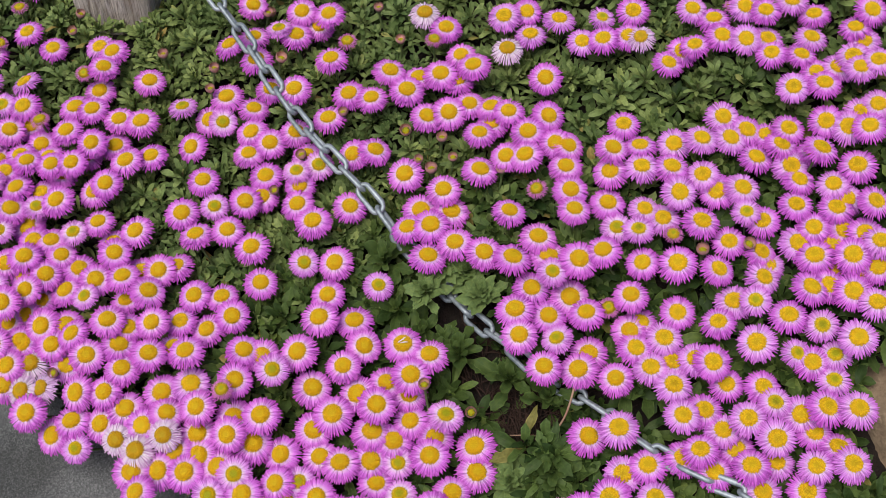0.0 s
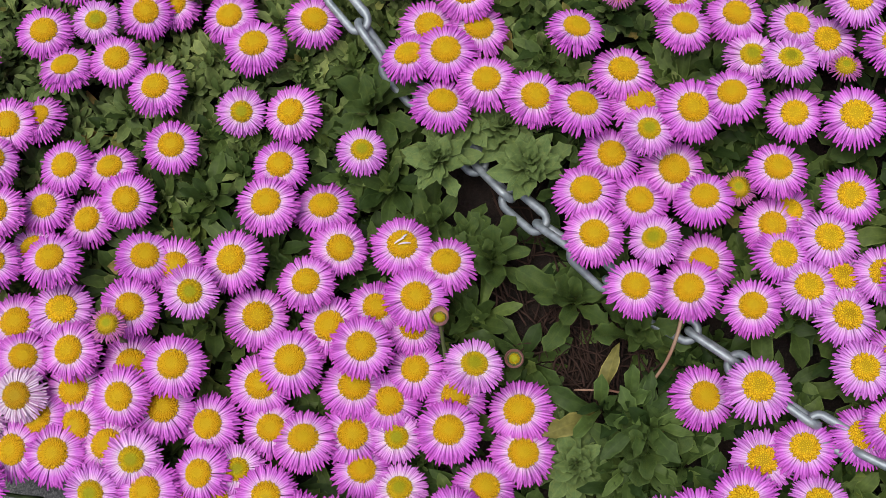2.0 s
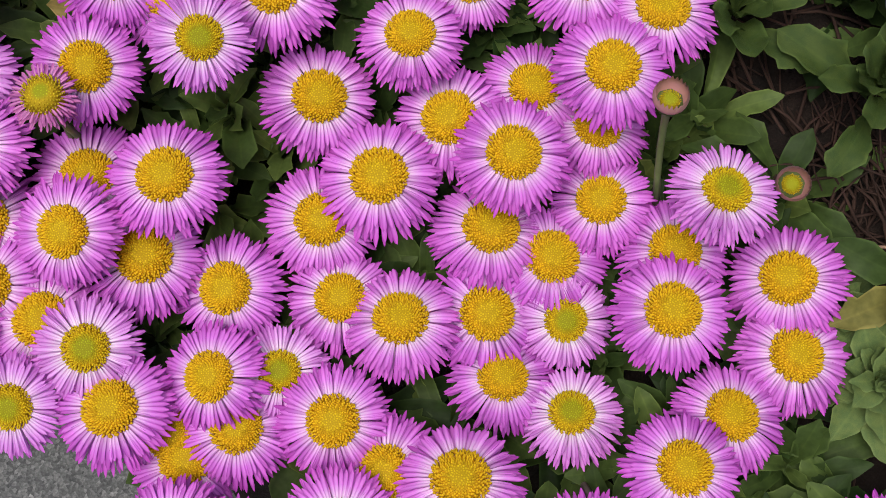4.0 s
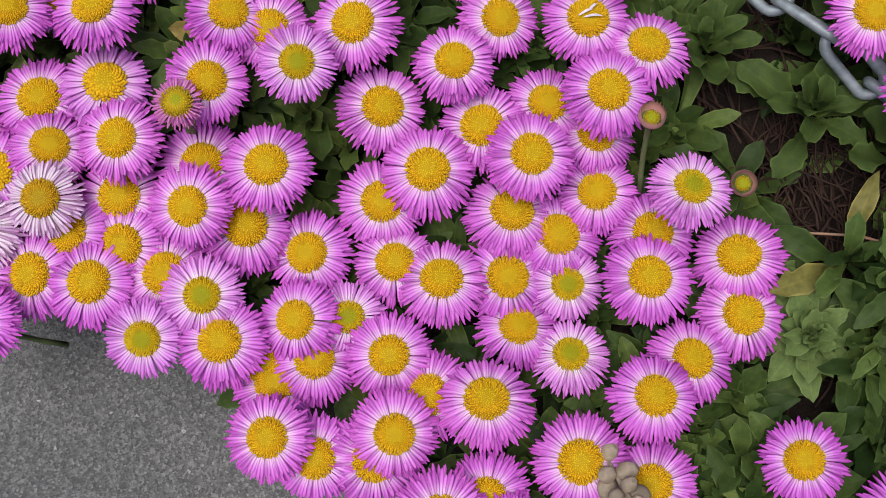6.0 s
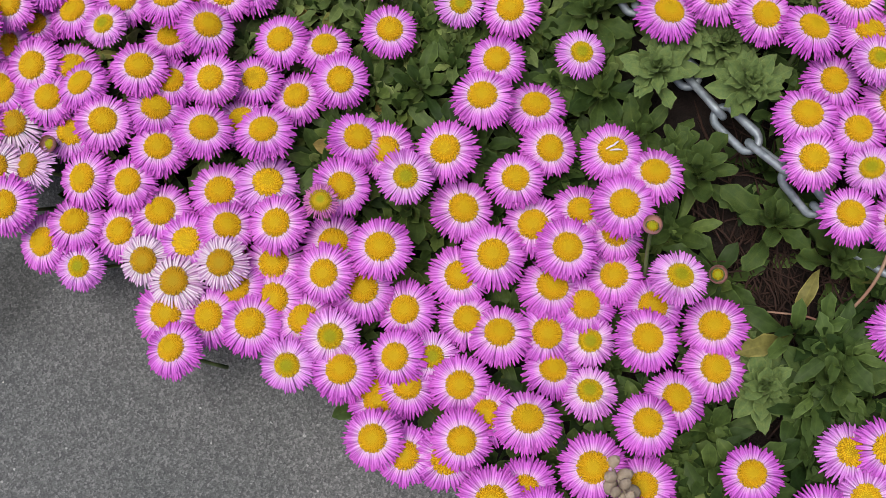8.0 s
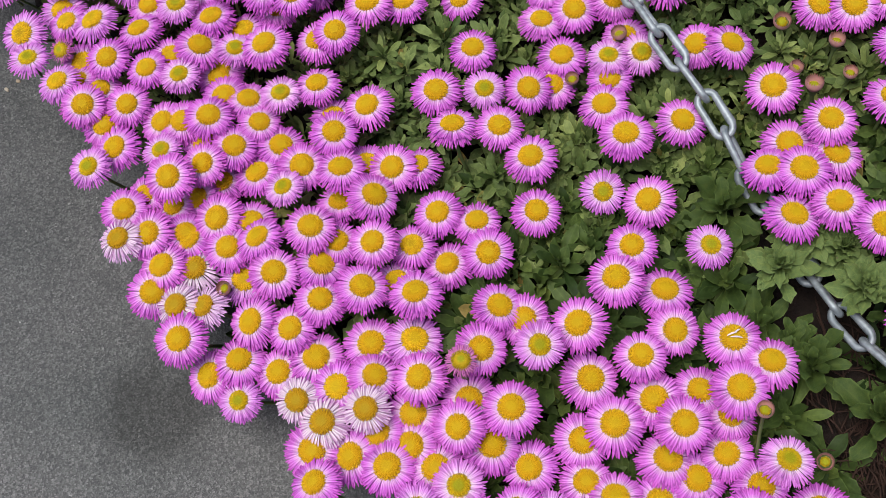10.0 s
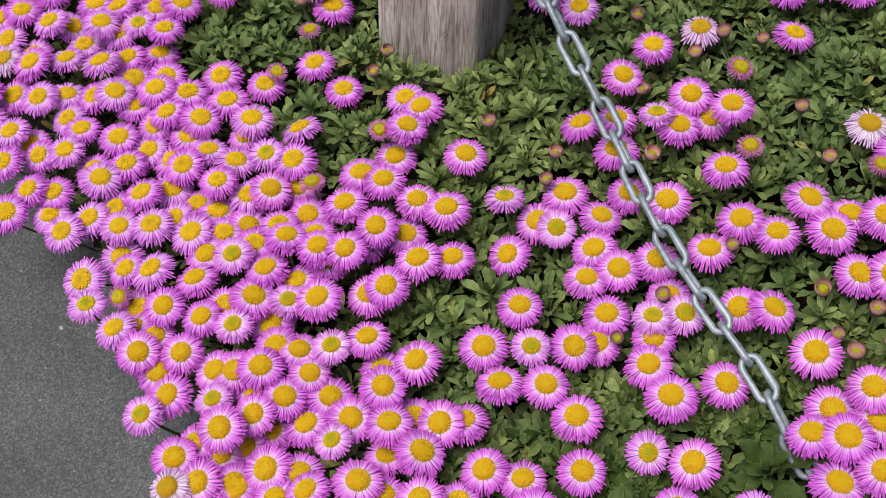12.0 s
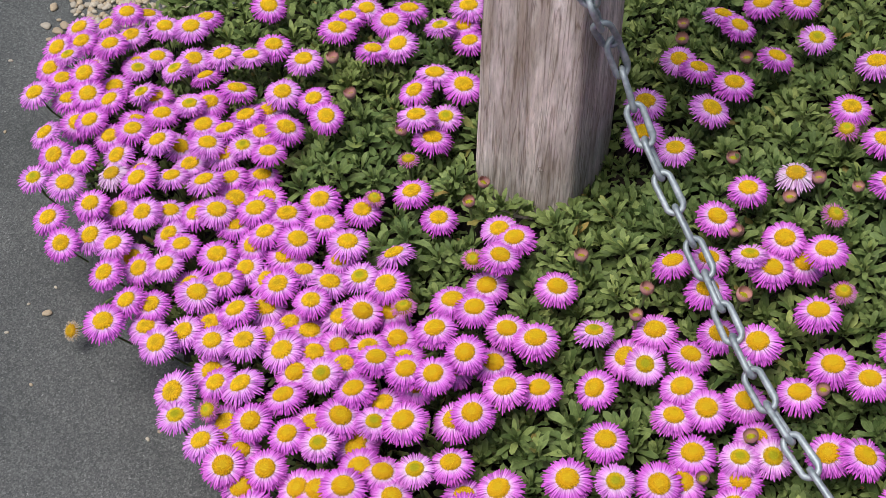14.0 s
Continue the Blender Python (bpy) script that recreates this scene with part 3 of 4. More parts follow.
plant("open", [
    (0.339, 1.052, 0.223), (0.348, 1.115, 0.219), (0.351, 1.086, 0.231), (0.370, 1.054, 0.236), (0.375, 1.121, 0.243),
    (0.379, 1.100, 0.228), (0.396, 1.030, 0.243), (0.419, 1.127, 0.259), (0.434, 1.064, 0.262), (0.450, 1.131, 0.270),
    (0.459, 1.032, 0.248), (0.469, 1.122, 0.278), (0.500, 1.040, 0.277), (0.506, 1.069, 0.271), (0.508, 1.131, 0.276),
    (0.511, 1.101, 0.271), (0.521, 1.124, 0.276), (0.543, 1.046, 0.265), (0.553, 1.075, 0.282), (0.561, 1.095, 0.298),
    (-0.206, 1.238, 0.127), (-0.190, 1.225, 0.115), (-0.180, 1.201, 0.117), (-0.172, 1.145, 0.111), (-0.169, 1.235, 0.129),
    (-0.157, 1.161, 0.104), (-0.140, 1.219, 0.125), (-0.132, 1.149, 0.106), (-0.131, 1.151, 0.151), (-0.123, 1.216, 0.129),
])
plant("open", [
    (-0.112, 1.153, 0.110), (-0.106, 1.199, 0.122), (-0.105, 1.169, 0.139), (-0.100, 1.211, 0.144), (-0.093, 1.259, 0.127),
    (-0.092, 1.166, 0.112), (-0.088, 1.236, 0.134), (-0.080, 1.185, 0.137), (-0.068, 1.230, 0.137), (-0.062, 1.164, 0.128),
    (-0.059, 1.206, 0.138), (-0.051, 1.257, 0.177), (-0.042, 1.186, 0.133), (-0.025, 1.158, 0.147), (-0.010, 1.229, 0.157),
    (0.002, 1.177, 0.165), (0.006, 1.144, 0.165), (0.030, 1.200, 0.166), (0.047, 1.144, 0.161), (0.067, 1.149, 0.154),
    (0.086, 1.207, 0.173), (0.096, 1.168, 0.183), (0.118, 1.240, 0.183), (0.132, 1.161, 0.189), (0.160, 1.201, 0.180),
    (0.181, 1.209, 0.171), (0.191, 1.233, 0.177), (0.217, 1.176, 0.190), (0.226, 1.204, 0.185), (0.243, 1.243, 0.187),
])
plant("open", [
    (0.273, 1.148, 0.206), (0.292, 1.212, 0.216), (0.317, 1.204, 0.227), (0.340, 1.158, 0.234), (0.369, 1.259, 0.256),
    (0.382, 1.217, 0.255), (0.406, 1.211, 0.262), (0.429, 1.254, 0.261), (0.431, 1.172, 0.266), (0.433, 1.218, 0.261),
    (0.448, 1.258, 0.280), (0.452, 1.188, 0.257), (0.455, 1.206, 0.265), (0.470, 1.188, 0.274), (0.484, 1.157, 0.271),
    (0.514, 1.173, 0.271), (0.519, 1.209, 0.295), (-0.195, 1.261, 0.114), (-0.186, 1.279, 0.135), (-0.160, 1.307, 0.135),
    (-0.153, 1.268, 0.133), (-0.152, 1.335, 0.131), (-0.133, 1.282, 0.129), (-0.115, 1.366, 0.129), (-0.107, 1.279, 0.147),
    (-0.097, 1.306, 0.150), (-0.091, 1.269, 0.127), (-0.078, 1.327, 0.169), (-0.061, 1.369, 0.140), (-0.051, 1.313, 0.172),
])
plant("open", [
    (-0.042, 1.311, 0.151), (-0.027, 1.360, 0.170), (-0.027, 1.303, 0.181), (-0.009, 1.327, 0.155), (-0.008, 1.269, 0.162),
    (-0.000, 1.327, 0.180), (0.007, 1.267, 0.177), (0.026, 1.332, 0.159), (0.035, 1.294, 0.177), (0.037, 1.358, 0.175),
    (0.062, 1.344, 0.181), (0.065, 1.298, 0.171), (0.114, 1.304, 0.165), (0.143, 1.338, 0.166), (0.169, 1.360, 0.177),
    (0.178, 1.269, 0.178), (0.187, 1.297, 0.181), (0.197, 1.330, 0.183), (0.205, 1.273, 0.185), (0.212, 1.380, 0.213),
    (0.222, 1.347, 0.192), (0.238, 1.278, 0.190), (0.245, 1.312, 0.229), (0.276, 1.268, 0.219), (0.295, 1.333, 0.247),
    (0.308, 1.297, 0.220), (0.328, 1.267, 0.243), (0.357, 1.292, 0.255), (0.389, 1.278, 0.251), (0.410, 1.262, 0.270),
])
plant("open", [
    (0.436, 1.330, 0.268), (0.442, 1.286, 0.267), (-0.094, 1.389, 0.154), (-0.070, 1.403, 0.136), (-0.012, 1.395, 0.167),
    (0.008, 1.381, 0.175), (0.020, 1.424, 0.153), (0.031, 1.438, 0.181), (0.045, 1.465, 0.175), (0.082, 1.398, 0.187),
    (0.186, 1.418, 0.204), (0.217, 1.417, 0.211), (0.224, 1.448, 0.233), (0.264, 1.385, 0.239), (0.278, 1.414, 0.245),
    (0.296, 1.398, 0.232), (0.305, 1.384, 0.267),
])
plant("young", [
    (0.050, 0.877, 0.123), (0.081, 0.889, 0.133), (0.147, 0.865, 0.128), (0.248, 0.823, 0.129), (0.255, 0.857, 0.134),
    (0.312, 0.877, 0.184), (-0.082, 0.981, 0.091), (0.144, 0.973, 0.190), (0.447, 0.919, 0.220), (0.459, 0.983, 0.252),
    (0.543, 1.014, 0.262), (-0.040, 1.137, 0.150), (0.208, 1.102, 0.181), (0.280, 1.043, 0.197), (-0.200, 1.181, 0.121),
    (-0.140, 1.188, 0.131), (-0.124, 1.252, 0.145), (-0.040, 1.222, 0.156), (0.124, 1.200, 0.183), (0.226, 1.220, 0.193),
    (0.253, 1.222, 0.193), (-0.126, 1.319, 0.153), (-0.077, 1.271, 0.152), (0.114, 1.354, 0.181), (0.157, 1.321, 0.179),
    (0.245, 1.394, 0.245),
])
plant("fading", [
    (-0.036, 0.971, 0.111), (-0.017, 0.950, 0.117), (0.016, 0.952, 0.135), (-0.175, 1.116, 0.116), (-0.129, 1.057, 0.110),
    (-0.115, 1.090, 0.108), (-0.107, 1.054, 0.112), (0.416, 1.355, 0.272), (0.490, 1.263, 0.292),
])
plant("small", [
    (0.089, 0.975, 0.165), (0.511, 0.936, 0.230), (0.472, 1.084, 0.263), (0.321, 1.357, 0.243), (0.415, 1.309, 0.276),
    (-0.056, 1.387, 0.165), (0.006, 1.437, 0.176), (0.323, 1.434, 0.256),
])
plant("small", [(0.087, 0.969, 0.178)])
plant_far("open", [
    (0.373, 0.710, 0.159), (0.403, 0.747, 0.159), (0.404, 0.716, 0.160), (0.411, 0.692, 0.166), (0.425, 0.743, 0.167),
    (0.452, 0.743, 0.186), (0.475, 0.766, 0.182), (0.495, 0.728, 0.196), (0.500, 0.764, 0.195), (0.537, 0.760, 0.203),
    (0.552, 0.758, 0.219), (0.562, 0.735, 0.206), (0.584, 0.774, 0.216), (0.594, 0.725, 0.227), (0.594, 0.754, 0.204),
    (0.600, 0.700, 0.212), (0.606, 0.771, 0.240), (0.626, 0.742, 0.241), (0.627, 0.727, 0.211), (0.641, 0.686, 0.222),
    (0.653, 0.703, 0.241), (0.662, 0.761, 0.240), (0.670, 0.741, 0.233), (0.682, 0.754, 0.262), (0.686, 0.718, 0.237),
    (0.687, 0.693, 0.250), (0.710, 0.742, 0.268), (0.481, 0.807, 0.208), (0.525, 0.885, 0.224), (0.533, 0.859, 0.224),
])
plant_far("open", [
    (0.546, 0.797, 0.225), (0.549, 0.833, 0.225), (0.558, 0.887, 0.228), (0.559, 0.860, 0.222), (0.573, 0.800, 0.217),
    (0.579, 0.852, 0.235), (0.591, 0.838, 0.248), (0.606, 0.821, 0.221), (0.609, 0.876, 0.261), (0.637, 0.898, 0.256),
    (0.637, 0.802, 0.236), (0.638, 0.841, 0.265), (0.679, 0.858, 0.276), (0.689, 0.807, 0.259), (0.707, 0.875, 0.295),
    (0.729, 0.875, 0.290), (0.733, 0.809, 0.290), (0.746, 0.857, 0.300), (0.749, 0.896, 0.282), (0.757, 0.892, 0.314),
    (0.762, 0.836, 0.305), (0.765, 0.882, 0.298), (0.780, 0.875, 0.307), (0.787, 0.895, 0.325), (0.542, 0.915, 0.221),
    (0.558, 0.969, 0.254), (0.580, 0.909, 0.237), (0.589, 0.950, 0.271), (0.596, 1.012, 0.265), (0.627, 0.985, 0.288),
])
plant_far("open", [
    (0.627, 0.929, 0.277), (0.652, 0.960, 0.275), (0.673, 0.910, 0.272), (0.682, 0.940, 0.274), (0.683, 1.010, 0.297),
    (0.685, 0.926, 0.268), (0.690, 0.967, 0.292), (0.720, 0.934, 0.286), (0.727, 0.911, 0.294), (0.730, 0.973, 0.301),
    (0.740, 0.944, 0.295), (0.742, 1.019, 0.307), (0.744, 1.000, 0.306), (0.755, 0.923, 0.289), (0.767, 1.014, 0.339),
    (0.769, 0.956, 0.306), (0.770, 0.932, 0.296), (0.775, 0.982, 0.312), (0.784, 0.916, 0.309), (0.785, 0.964, 0.306),
    (0.797, 0.937, 0.336), (0.805, 0.992, 0.324), (0.820, 1.017, 0.358), (0.580, 1.028, 0.266), (0.586, 1.127, 0.292),
    (0.586, 1.067, 0.292), (0.595, 1.096, 0.290), (0.614, 1.023, 0.294), (0.619, 1.059, 0.292), (0.633, 1.089, 0.290),
])
plant_far("open", [
    (0.649, 1.041, 0.291), (0.657, 1.075, 0.311), (0.659, 1.020, 0.285), (0.690, 1.070, 0.308), (0.692, 1.099, 0.309),
    (0.711, 1.042, 0.302), (0.713, 1.077, 0.306), (0.733, 1.066, 0.305), (0.740, 1.045, 0.313), (0.754, 1.061, 0.317),
    (0.764, 1.092, 0.350), (0.769, 1.028, 0.314), (0.789, 1.049, 0.335), (0.794, 1.136, 0.346), (0.795, 1.083, 0.359),
    (0.801, 1.109, 0.345), (0.809, 1.034, 0.338), (0.824, 1.105, 0.352), (0.832, 1.051, 0.336), (0.835, 1.084, 0.374),
    (0.838, 1.106, 0.366), (0.851, 1.052, 0.343), (0.854, 1.084, 0.381), (0.865, 1.129, 0.357), (0.572, 1.240, 0.309),
    (0.595, 1.234, 0.315), (0.625, 1.230, 0.316), (0.652, 1.175, 0.325), (0.676, 1.191, 0.320), (0.685, 1.184, 0.337),
])
plant_far("open", [
    (0.703, 1.237, 0.335), (0.716, 1.183, 0.346), (0.721, 1.216, 0.337), (0.738, 1.168, 0.351), (0.751, 1.207, 0.359),
    (0.759, 1.143, 0.350), (0.764, 1.165, 0.348), (0.768, 1.191, 0.366), (0.805, 1.200, 0.363), (0.813, 1.154, 0.350),
    (0.825, 1.179, 0.358), (0.861, 1.147, 0.362), (0.882, 1.157, 0.375), (-0.285, 1.371, 0.120), (-0.262, 1.318, 0.120),
    (-0.232, 1.369, 0.129), (-0.231, 1.348, 0.110), (-0.229, 1.265, 0.123), (-0.225, 1.330, 0.118), (-0.216, 1.274, 0.108),
    (-0.212, 1.295, 0.105), (-0.202, 1.366, 0.135), (-0.199, 1.318, 0.135), (-0.183, 1.379, 0.126), (-0.166, 1.357, 0.134),
    (-0.137, 1.357, 0.132), (0.499, 1.307, 0.298), (0.524, 1.280, 0.289), (0.530, 1.313, 0.291), (0.557, 1.279, 0.309),
])
plant_far("open", [
    (0.643, 1.265, 0.316), (-0.399, 1.494, 0.113), (-0.349, 1.456, 0.116), (-0.347, 1.493, 0.116), (-0.340, 1.398, 0.115),
    (-0.330, 1.490, 0.099), (-0.323, 1.426, 0.112), (-0.319, 1.470, 0.107), (-0.302, 1.402, 0.103), (-0.300, 1.424, 0.109),
    (-0.291, 1.464, 0.122), (-0.279, 1.493, 0.118), (-0.263, 1.389, 0.115), (-0.254, 1.427, 0.126), (-0.242, 1.478, 0.122),
    (-0.232, 1.446, 0.122), (-0.214, 1.405, 0.131), (-0.213, 1.465, 0.118), (-0.208, 1.489, 0.125), (-0.195, 1.494, 0.139),
    (-0.188, 1.416, 0.121), (-0.176, 1.429, 0.140), (-0.174, 1.472, 0.130), (-0.164, 1.399, 0.120), (-0.162, 1.481, 0.145),
    (-0.154, 1.450, 0.136), (-0.144, 1.387, 0.124), (-0.143, 1.406, 0.146), (-0.128, 1.435, 0.138), (-0.120, 1.467, 0.134),
])
plant_far("open", [
    (-0.115, 1.396, 0.136), (-0.113, 1.471, 0.155), (-0.074, 1.422, 0.154), (-0.068, 1.461, 0.152), (0.031, 1.481, 0.169),
    (0.255, 1.480, 0.237), (0.374, 1.462, 0.269), (0.437, 1.500, 0.286), (-0.431, 1.616, 0.110), (-0.423, 1.538, 0.100),
    (-0.410, 1.573, 0.115), (-0.403, 1.609, 0.114), (-0.378, 1.543, 0.118), (-0.373, 1.508, 0.110), (-0.335, 1.573, 0.125),
    (-0.323, 1.530, 0.122), (-0.302, 1.583, 0.119), (-0.298, 1.540, 0.114), (-0.295, 1.511, 0.112), (-0.287, 1.607, 0.112),
    (-0.271, 1.533, 0.119), (-0.267, 1.612, 0.139), (-0.264, 1.563, 0.136), (-0.251, 1.609, 0.127), (-0.247, 1.525, 0.134),
    (-0.233, 1.553, 0.121), (-0.229, 1.517, 0.123), (-0.209, 1.584, 0.123), (-0.208, 1.526, 0.137), (-0.202, 1.593, 0.149),
])
plant_far("open", [
    (-0.177, 1.522, 0.135), (-0.146, 1.541, 0.136), (-0.138, 1.505, 0.142), (-0.103, 1.531, 0.134), (-0.054, 1.535, 0.159),
    (-0.036, 1.608, 0.160), (-0.027, 1.509, 0.150), (0.170, 1.581, 0.204), (0.173, 1.611, 0.217), (0.196, 1.544, 0.221),
    (0.234, 1.592, 0.229), (0.361, 1.574, 0.253), (0.379, 1.519, 0.266), (0.388, 1.617, 0.273), (0.414, 1.517, 0.278),
    (0.420, 1.604, 0.283), (-0.472, 1.712, 0.106), (-0.447, 1.648, 0.110), (-0.422, 1.740, 0.111), (-0.412, 1.707, 0.112),
    (-0.401, 1.663, 0.116), (-0.386, 1.696, 0.115), (-0.379, 1.649, 0.107), (-0.351, 1.643, 0.125), (-0.338, 1.703, 0.114),
    (-0.324, 1.668, 0.124), (-0.321, 1.624, 0.129), (-0.301, 1.631, 0.113), (-0.276, 1.685, 0.126), (-0.253, 1.639, 0.133),
])
plant_far("open", [
    (-0.245, 1.688, 0.144), (-0.234, 1.663, 0.130), (-0.214, 1.639, 0.130), (-0.212, 1.675, 0.126), (-0.195, 1.676, 0.153),
    (-0.187, 1.628, 0.149), (-0.177, 1.725, 0.155), (-0.161, 1.663, 0.157), (-0.146, 1.635, 0.160), (-0.103, 1.731, 0.167),
    (-0.076, 1.736, 0.171), (-0.056, 1.661, 0.175), (-0.053, 1.625, 0.175), (-0.036, 1.690, 0.173), (-0.006, 1.661, 0.185),
    (0.210, 1.667, 0.223), (0.227, 1.648, 0.230), (0.258, 1.723, 0.236), (0.258, 1.621, 0.236), (0.271, 1.699, 0.242),
    (0.296, 1.726, 0.250), (0.301, 1.648, 0.248), (0.333, 1.716, 0.260), (-0.470, 1.770, 0.089), (-0.451, 1.748, 0.095),
    (-0.442, 1.812, 0.093), (-0.402, 1.788, 0.112), (-0.393, 1.845, 0.110), (-0.385, 1.817, 0.100), (-0.372, 1.854, 0.100),
])
plant_far("open", [
    (-0.345, 1.766, 0.115), (-0.343, 1.811, 0.120), (-0.312, 1.805, 0.126), (-0.268, 1.748, 0.138), (-0.236, 1.741, 0.144),
    (-0.226, 1.828, 0.140), (-0.214, 1.763, 0.140), (-0.144, 1.772, 0.159), (-0.135, 1.800, 0.151), (-0.115, 1.819, 0.148),
    (-0.087, 1.778, 0.167), (-0.067, 1.803, 0.163), (-0.007, 1.772, 0.168), (-0.002, 1.789, 0.181), (0.000, 1.743, 0.172),
])
plant_far("young", [
    (0.641, 0.781, 0.239), (0.651, 0.883, 0.277), (0.678, 0.821, 0.258), (0.703, 0.782, 0.258), (0.712, 0.841, 0.269),
    (0.715, 0.808, 0.261), (0.560, 0.998, 0.277), (0.673, 0.977, 0.301), (-0.255, 1.290, 0.123), (0.607, 1.269, 0.309),
    (-0.099, 1.432, 0.151), (-0.445, 1.582, 0.111), (-0.229, 1.604, 0.145), (-0.351, 1.700, 0.123), (-0.319, 1.732, 0.129),
    (-0.294, 1.672, 0.135), (-0.023, 1.636, 0.163), (0.340, 1.663, 0.260), (-0.448, 1.774, 0.106), (-0.362, 1.741, 0.120),
    (-0.032, 1.760, 0.177),
])
plant_far("fading", [
    (0.634, 1.218, 0.325), (0.298, 1.491, 0.247), (-0.366, 1.590, 0.112),
])
plant_far("small", [
    (0.598, 0.987, 0.269), (0.743, 1.220, 0.346), (-0.228, 1.299, 0.120), (-0.091, 1.536, 0.146), (-0.059, 1.578, 0.159),
    (0.350, 1.540, 0.257),
])
plant_far("open", [
    (-0.471, 1.810, 0.084), (-0.340, 1.604, 0.102), (0.059, 1.082, 0.145), (-0.306, 1.769, 0.110), (-0.302, 1.841, 0.108),
    (-0.366, 1.620, 0.108), (-0.451, 1.842, 0.087), (0.056, 1.004, 0.139), (-0.286, 1.729, 0.123), (-0.392, 1.740, 0.092),
    (-0.438, 1.716, 0.095), (0.045, 1.056, 0.136), (-0.353, 1.550, 0.102), (-0.353, 1.670, 0.109), (-0.266, 1.450, 0.109),
    (-0.241, 1.579, 0.123), (-0.420, 1.846, 0.089), (-0.327, 1.832, 0.103), (-0.416, 1.811, 0.089), (-0.108, 1.339, 0.141),
    (-0.374, 1.778, 0.093), (-0.055, 1.343, 0.146), (-0.076, 1.077, 0.108), (-0.304, 1.699, 0.111), (0.027, 1.161, 0.140),
    (-0.201, 1.551, 0.125), (0.002, 1.206, 0.143), (-0.423, 1.772, 0.090), (-0.005, 0.977, 0.119), (-0.422, 1.682, 0.092),
])
plant_far("open", [
    (-0.071, 1.298, 0.140), (-0.190, 1.451, 0.119), (-0.278, 1.652, 0.125), (-0.240, 1.401, 0.113), (-0.087, 1.355, 0.146),
])


def stalk_arrays(rng, turn):
    """A thin bowed stalk with a cup on top, for the heads further off."""
    way, bow = radians(inward(turn, rng)), rng.uniform(0.004, 0.022)
    a, b = bow * math.cos(way), bow * math.sin(way)
    levels = ((0.0, 0.0085), (0.05, 0.0075), (0.12, 0.0018), (0.5, 0.0013), (1.0, 0.0013))
    verts = [(a * s * s + r * math.cos(t), b * s * s + r * math.sin(t), -0.0016 - 0.070 * s) for s, r in levels for t in (2 * math.pi * k / 5 for k in range(5))]
    faces = [(5 * n + k, 5 * n + 5 + k, 5 * n + 5 + (k + 1) % 5, 5 * n + (k + 1) % 5) for n in range(4) for k in range(5)]
    return np.array(verts), np.array(faces)


def far_daisies():
    verts, faces, rad, tip, rim, index, start = [], [], [], [], [], [], 0
    kinds = list(PETAL)
    for kind, (x, y, z) in FAR:
        pv, pf, pr, ps, dv, df, dr, dt = seeds.choice(HEADS[kind])[3]
        turn = facing(x, y, seeds) @ pose(0, 0, 0, 0, 0, seeds.uniform(0, 360))
        sv, sf = stalk_arrays(seeds, turn)
        m = np.array(Matrix.Translation((x, y, z)) @ turn @ Matrix.Scale(seeds.uniform(0.93, 1.07) * growth(x, y), 4))
        none = np.zeros(len(sv))
        # further along the bed many heads are paler
        hue = "young" if kind == "open" and seeds.random() < 0.4 else kind
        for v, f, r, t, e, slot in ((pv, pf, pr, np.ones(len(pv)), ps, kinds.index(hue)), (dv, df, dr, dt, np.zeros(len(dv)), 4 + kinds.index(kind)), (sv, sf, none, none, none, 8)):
            verts.append(v @ m[:3, :3].T + m[:3, 3])
            faces.append(f + start)
            start += len(v)
            rad.append(r)
            tip.append(t)
            rim.append(e)
            index.extend([slot] * len(f))
    me = from_arrays("far_daisies", np.concatenate(verts), faces, [*PETAL.values(), *DISC.values(), STEM], index, rad=np.concatenate(rad), tip=np.concatenate(tip), side=np.concatenate(rim))
    tagged(new("far_daisies", me), "many lilac-pink seaside daisies with yellow centres further along the bed", "flowers", kind="stuff")


far_daisies()


# ---- buds ----
def bud_mesh(rng):
    """A round cup of hairy bracts with a ragged rim."""
    bm = bmesh.new()
    r = 0.0062
    rows = ((0.15, -0.55), (0.75, -0.35), (1.08, 0.20), (1.12, 0.62), (0.98, 1.0))
    rings = []
    for n, (out, up) in enumerate(rows):
        ring = []
        for k in range(44):
            t = 2 * math.pi * k / 44
            tooth = (1 if k % 2 else -1) * (0.02 if n < 3 else 0.06 if n == 3 else 0.26)
            ring.append(bm.verts.new((r * (out + 0.25 * abs(tooth) * rng.random()) * math.cos(t), r * (out + 0.03 * tooth) * math.sin(t), r * (up + tooth * rng.uniform(0.5, 1.2)))))
        rings.append(ring)
    for a, b in zip(rings, rings[1:]):
        for k in range(44):
            bm.faces.new((a[k], a[(k + 1) % 44], b[(k + 1) % 44], b[k]))
    return finish(bm, "bract_cup", CALYX)


BUDS = []
for n in range(4):
    rng = random.Random(n + 40)
    dv, df, dr, dt = disc_arrays("small", rng)
    BUDS.append((bud_mesh(rng), from_arrays("disc", dv * 0.5, df, [DISC["small"]], rad=dr * 0.5, tip=dt), stem_mesh("small", rng)))


def buds(places):
    for x, y, z in places:
        bracts, disc, stem = seeds.choice(BUDS)
        bud = new("daisy_bud")
        bud.matrix_world = Matrix.Translation((x, y, z)) @ facing(x, y, seeds) @ pose(0, 0, 0, 0, 0, seeds.uniform(0, 360)) @ Matrix.Scale(seeds.uniform(0.8, 1.05), 4)
        for name, data in (("bract_cup", bracts), ("disc", disc), ("stem", stem)):
            new(name, data).parent = bud
        tagged(bud, "closed pinkish daisy bud with a lime-green eye", "flower bud", "daisy buds")


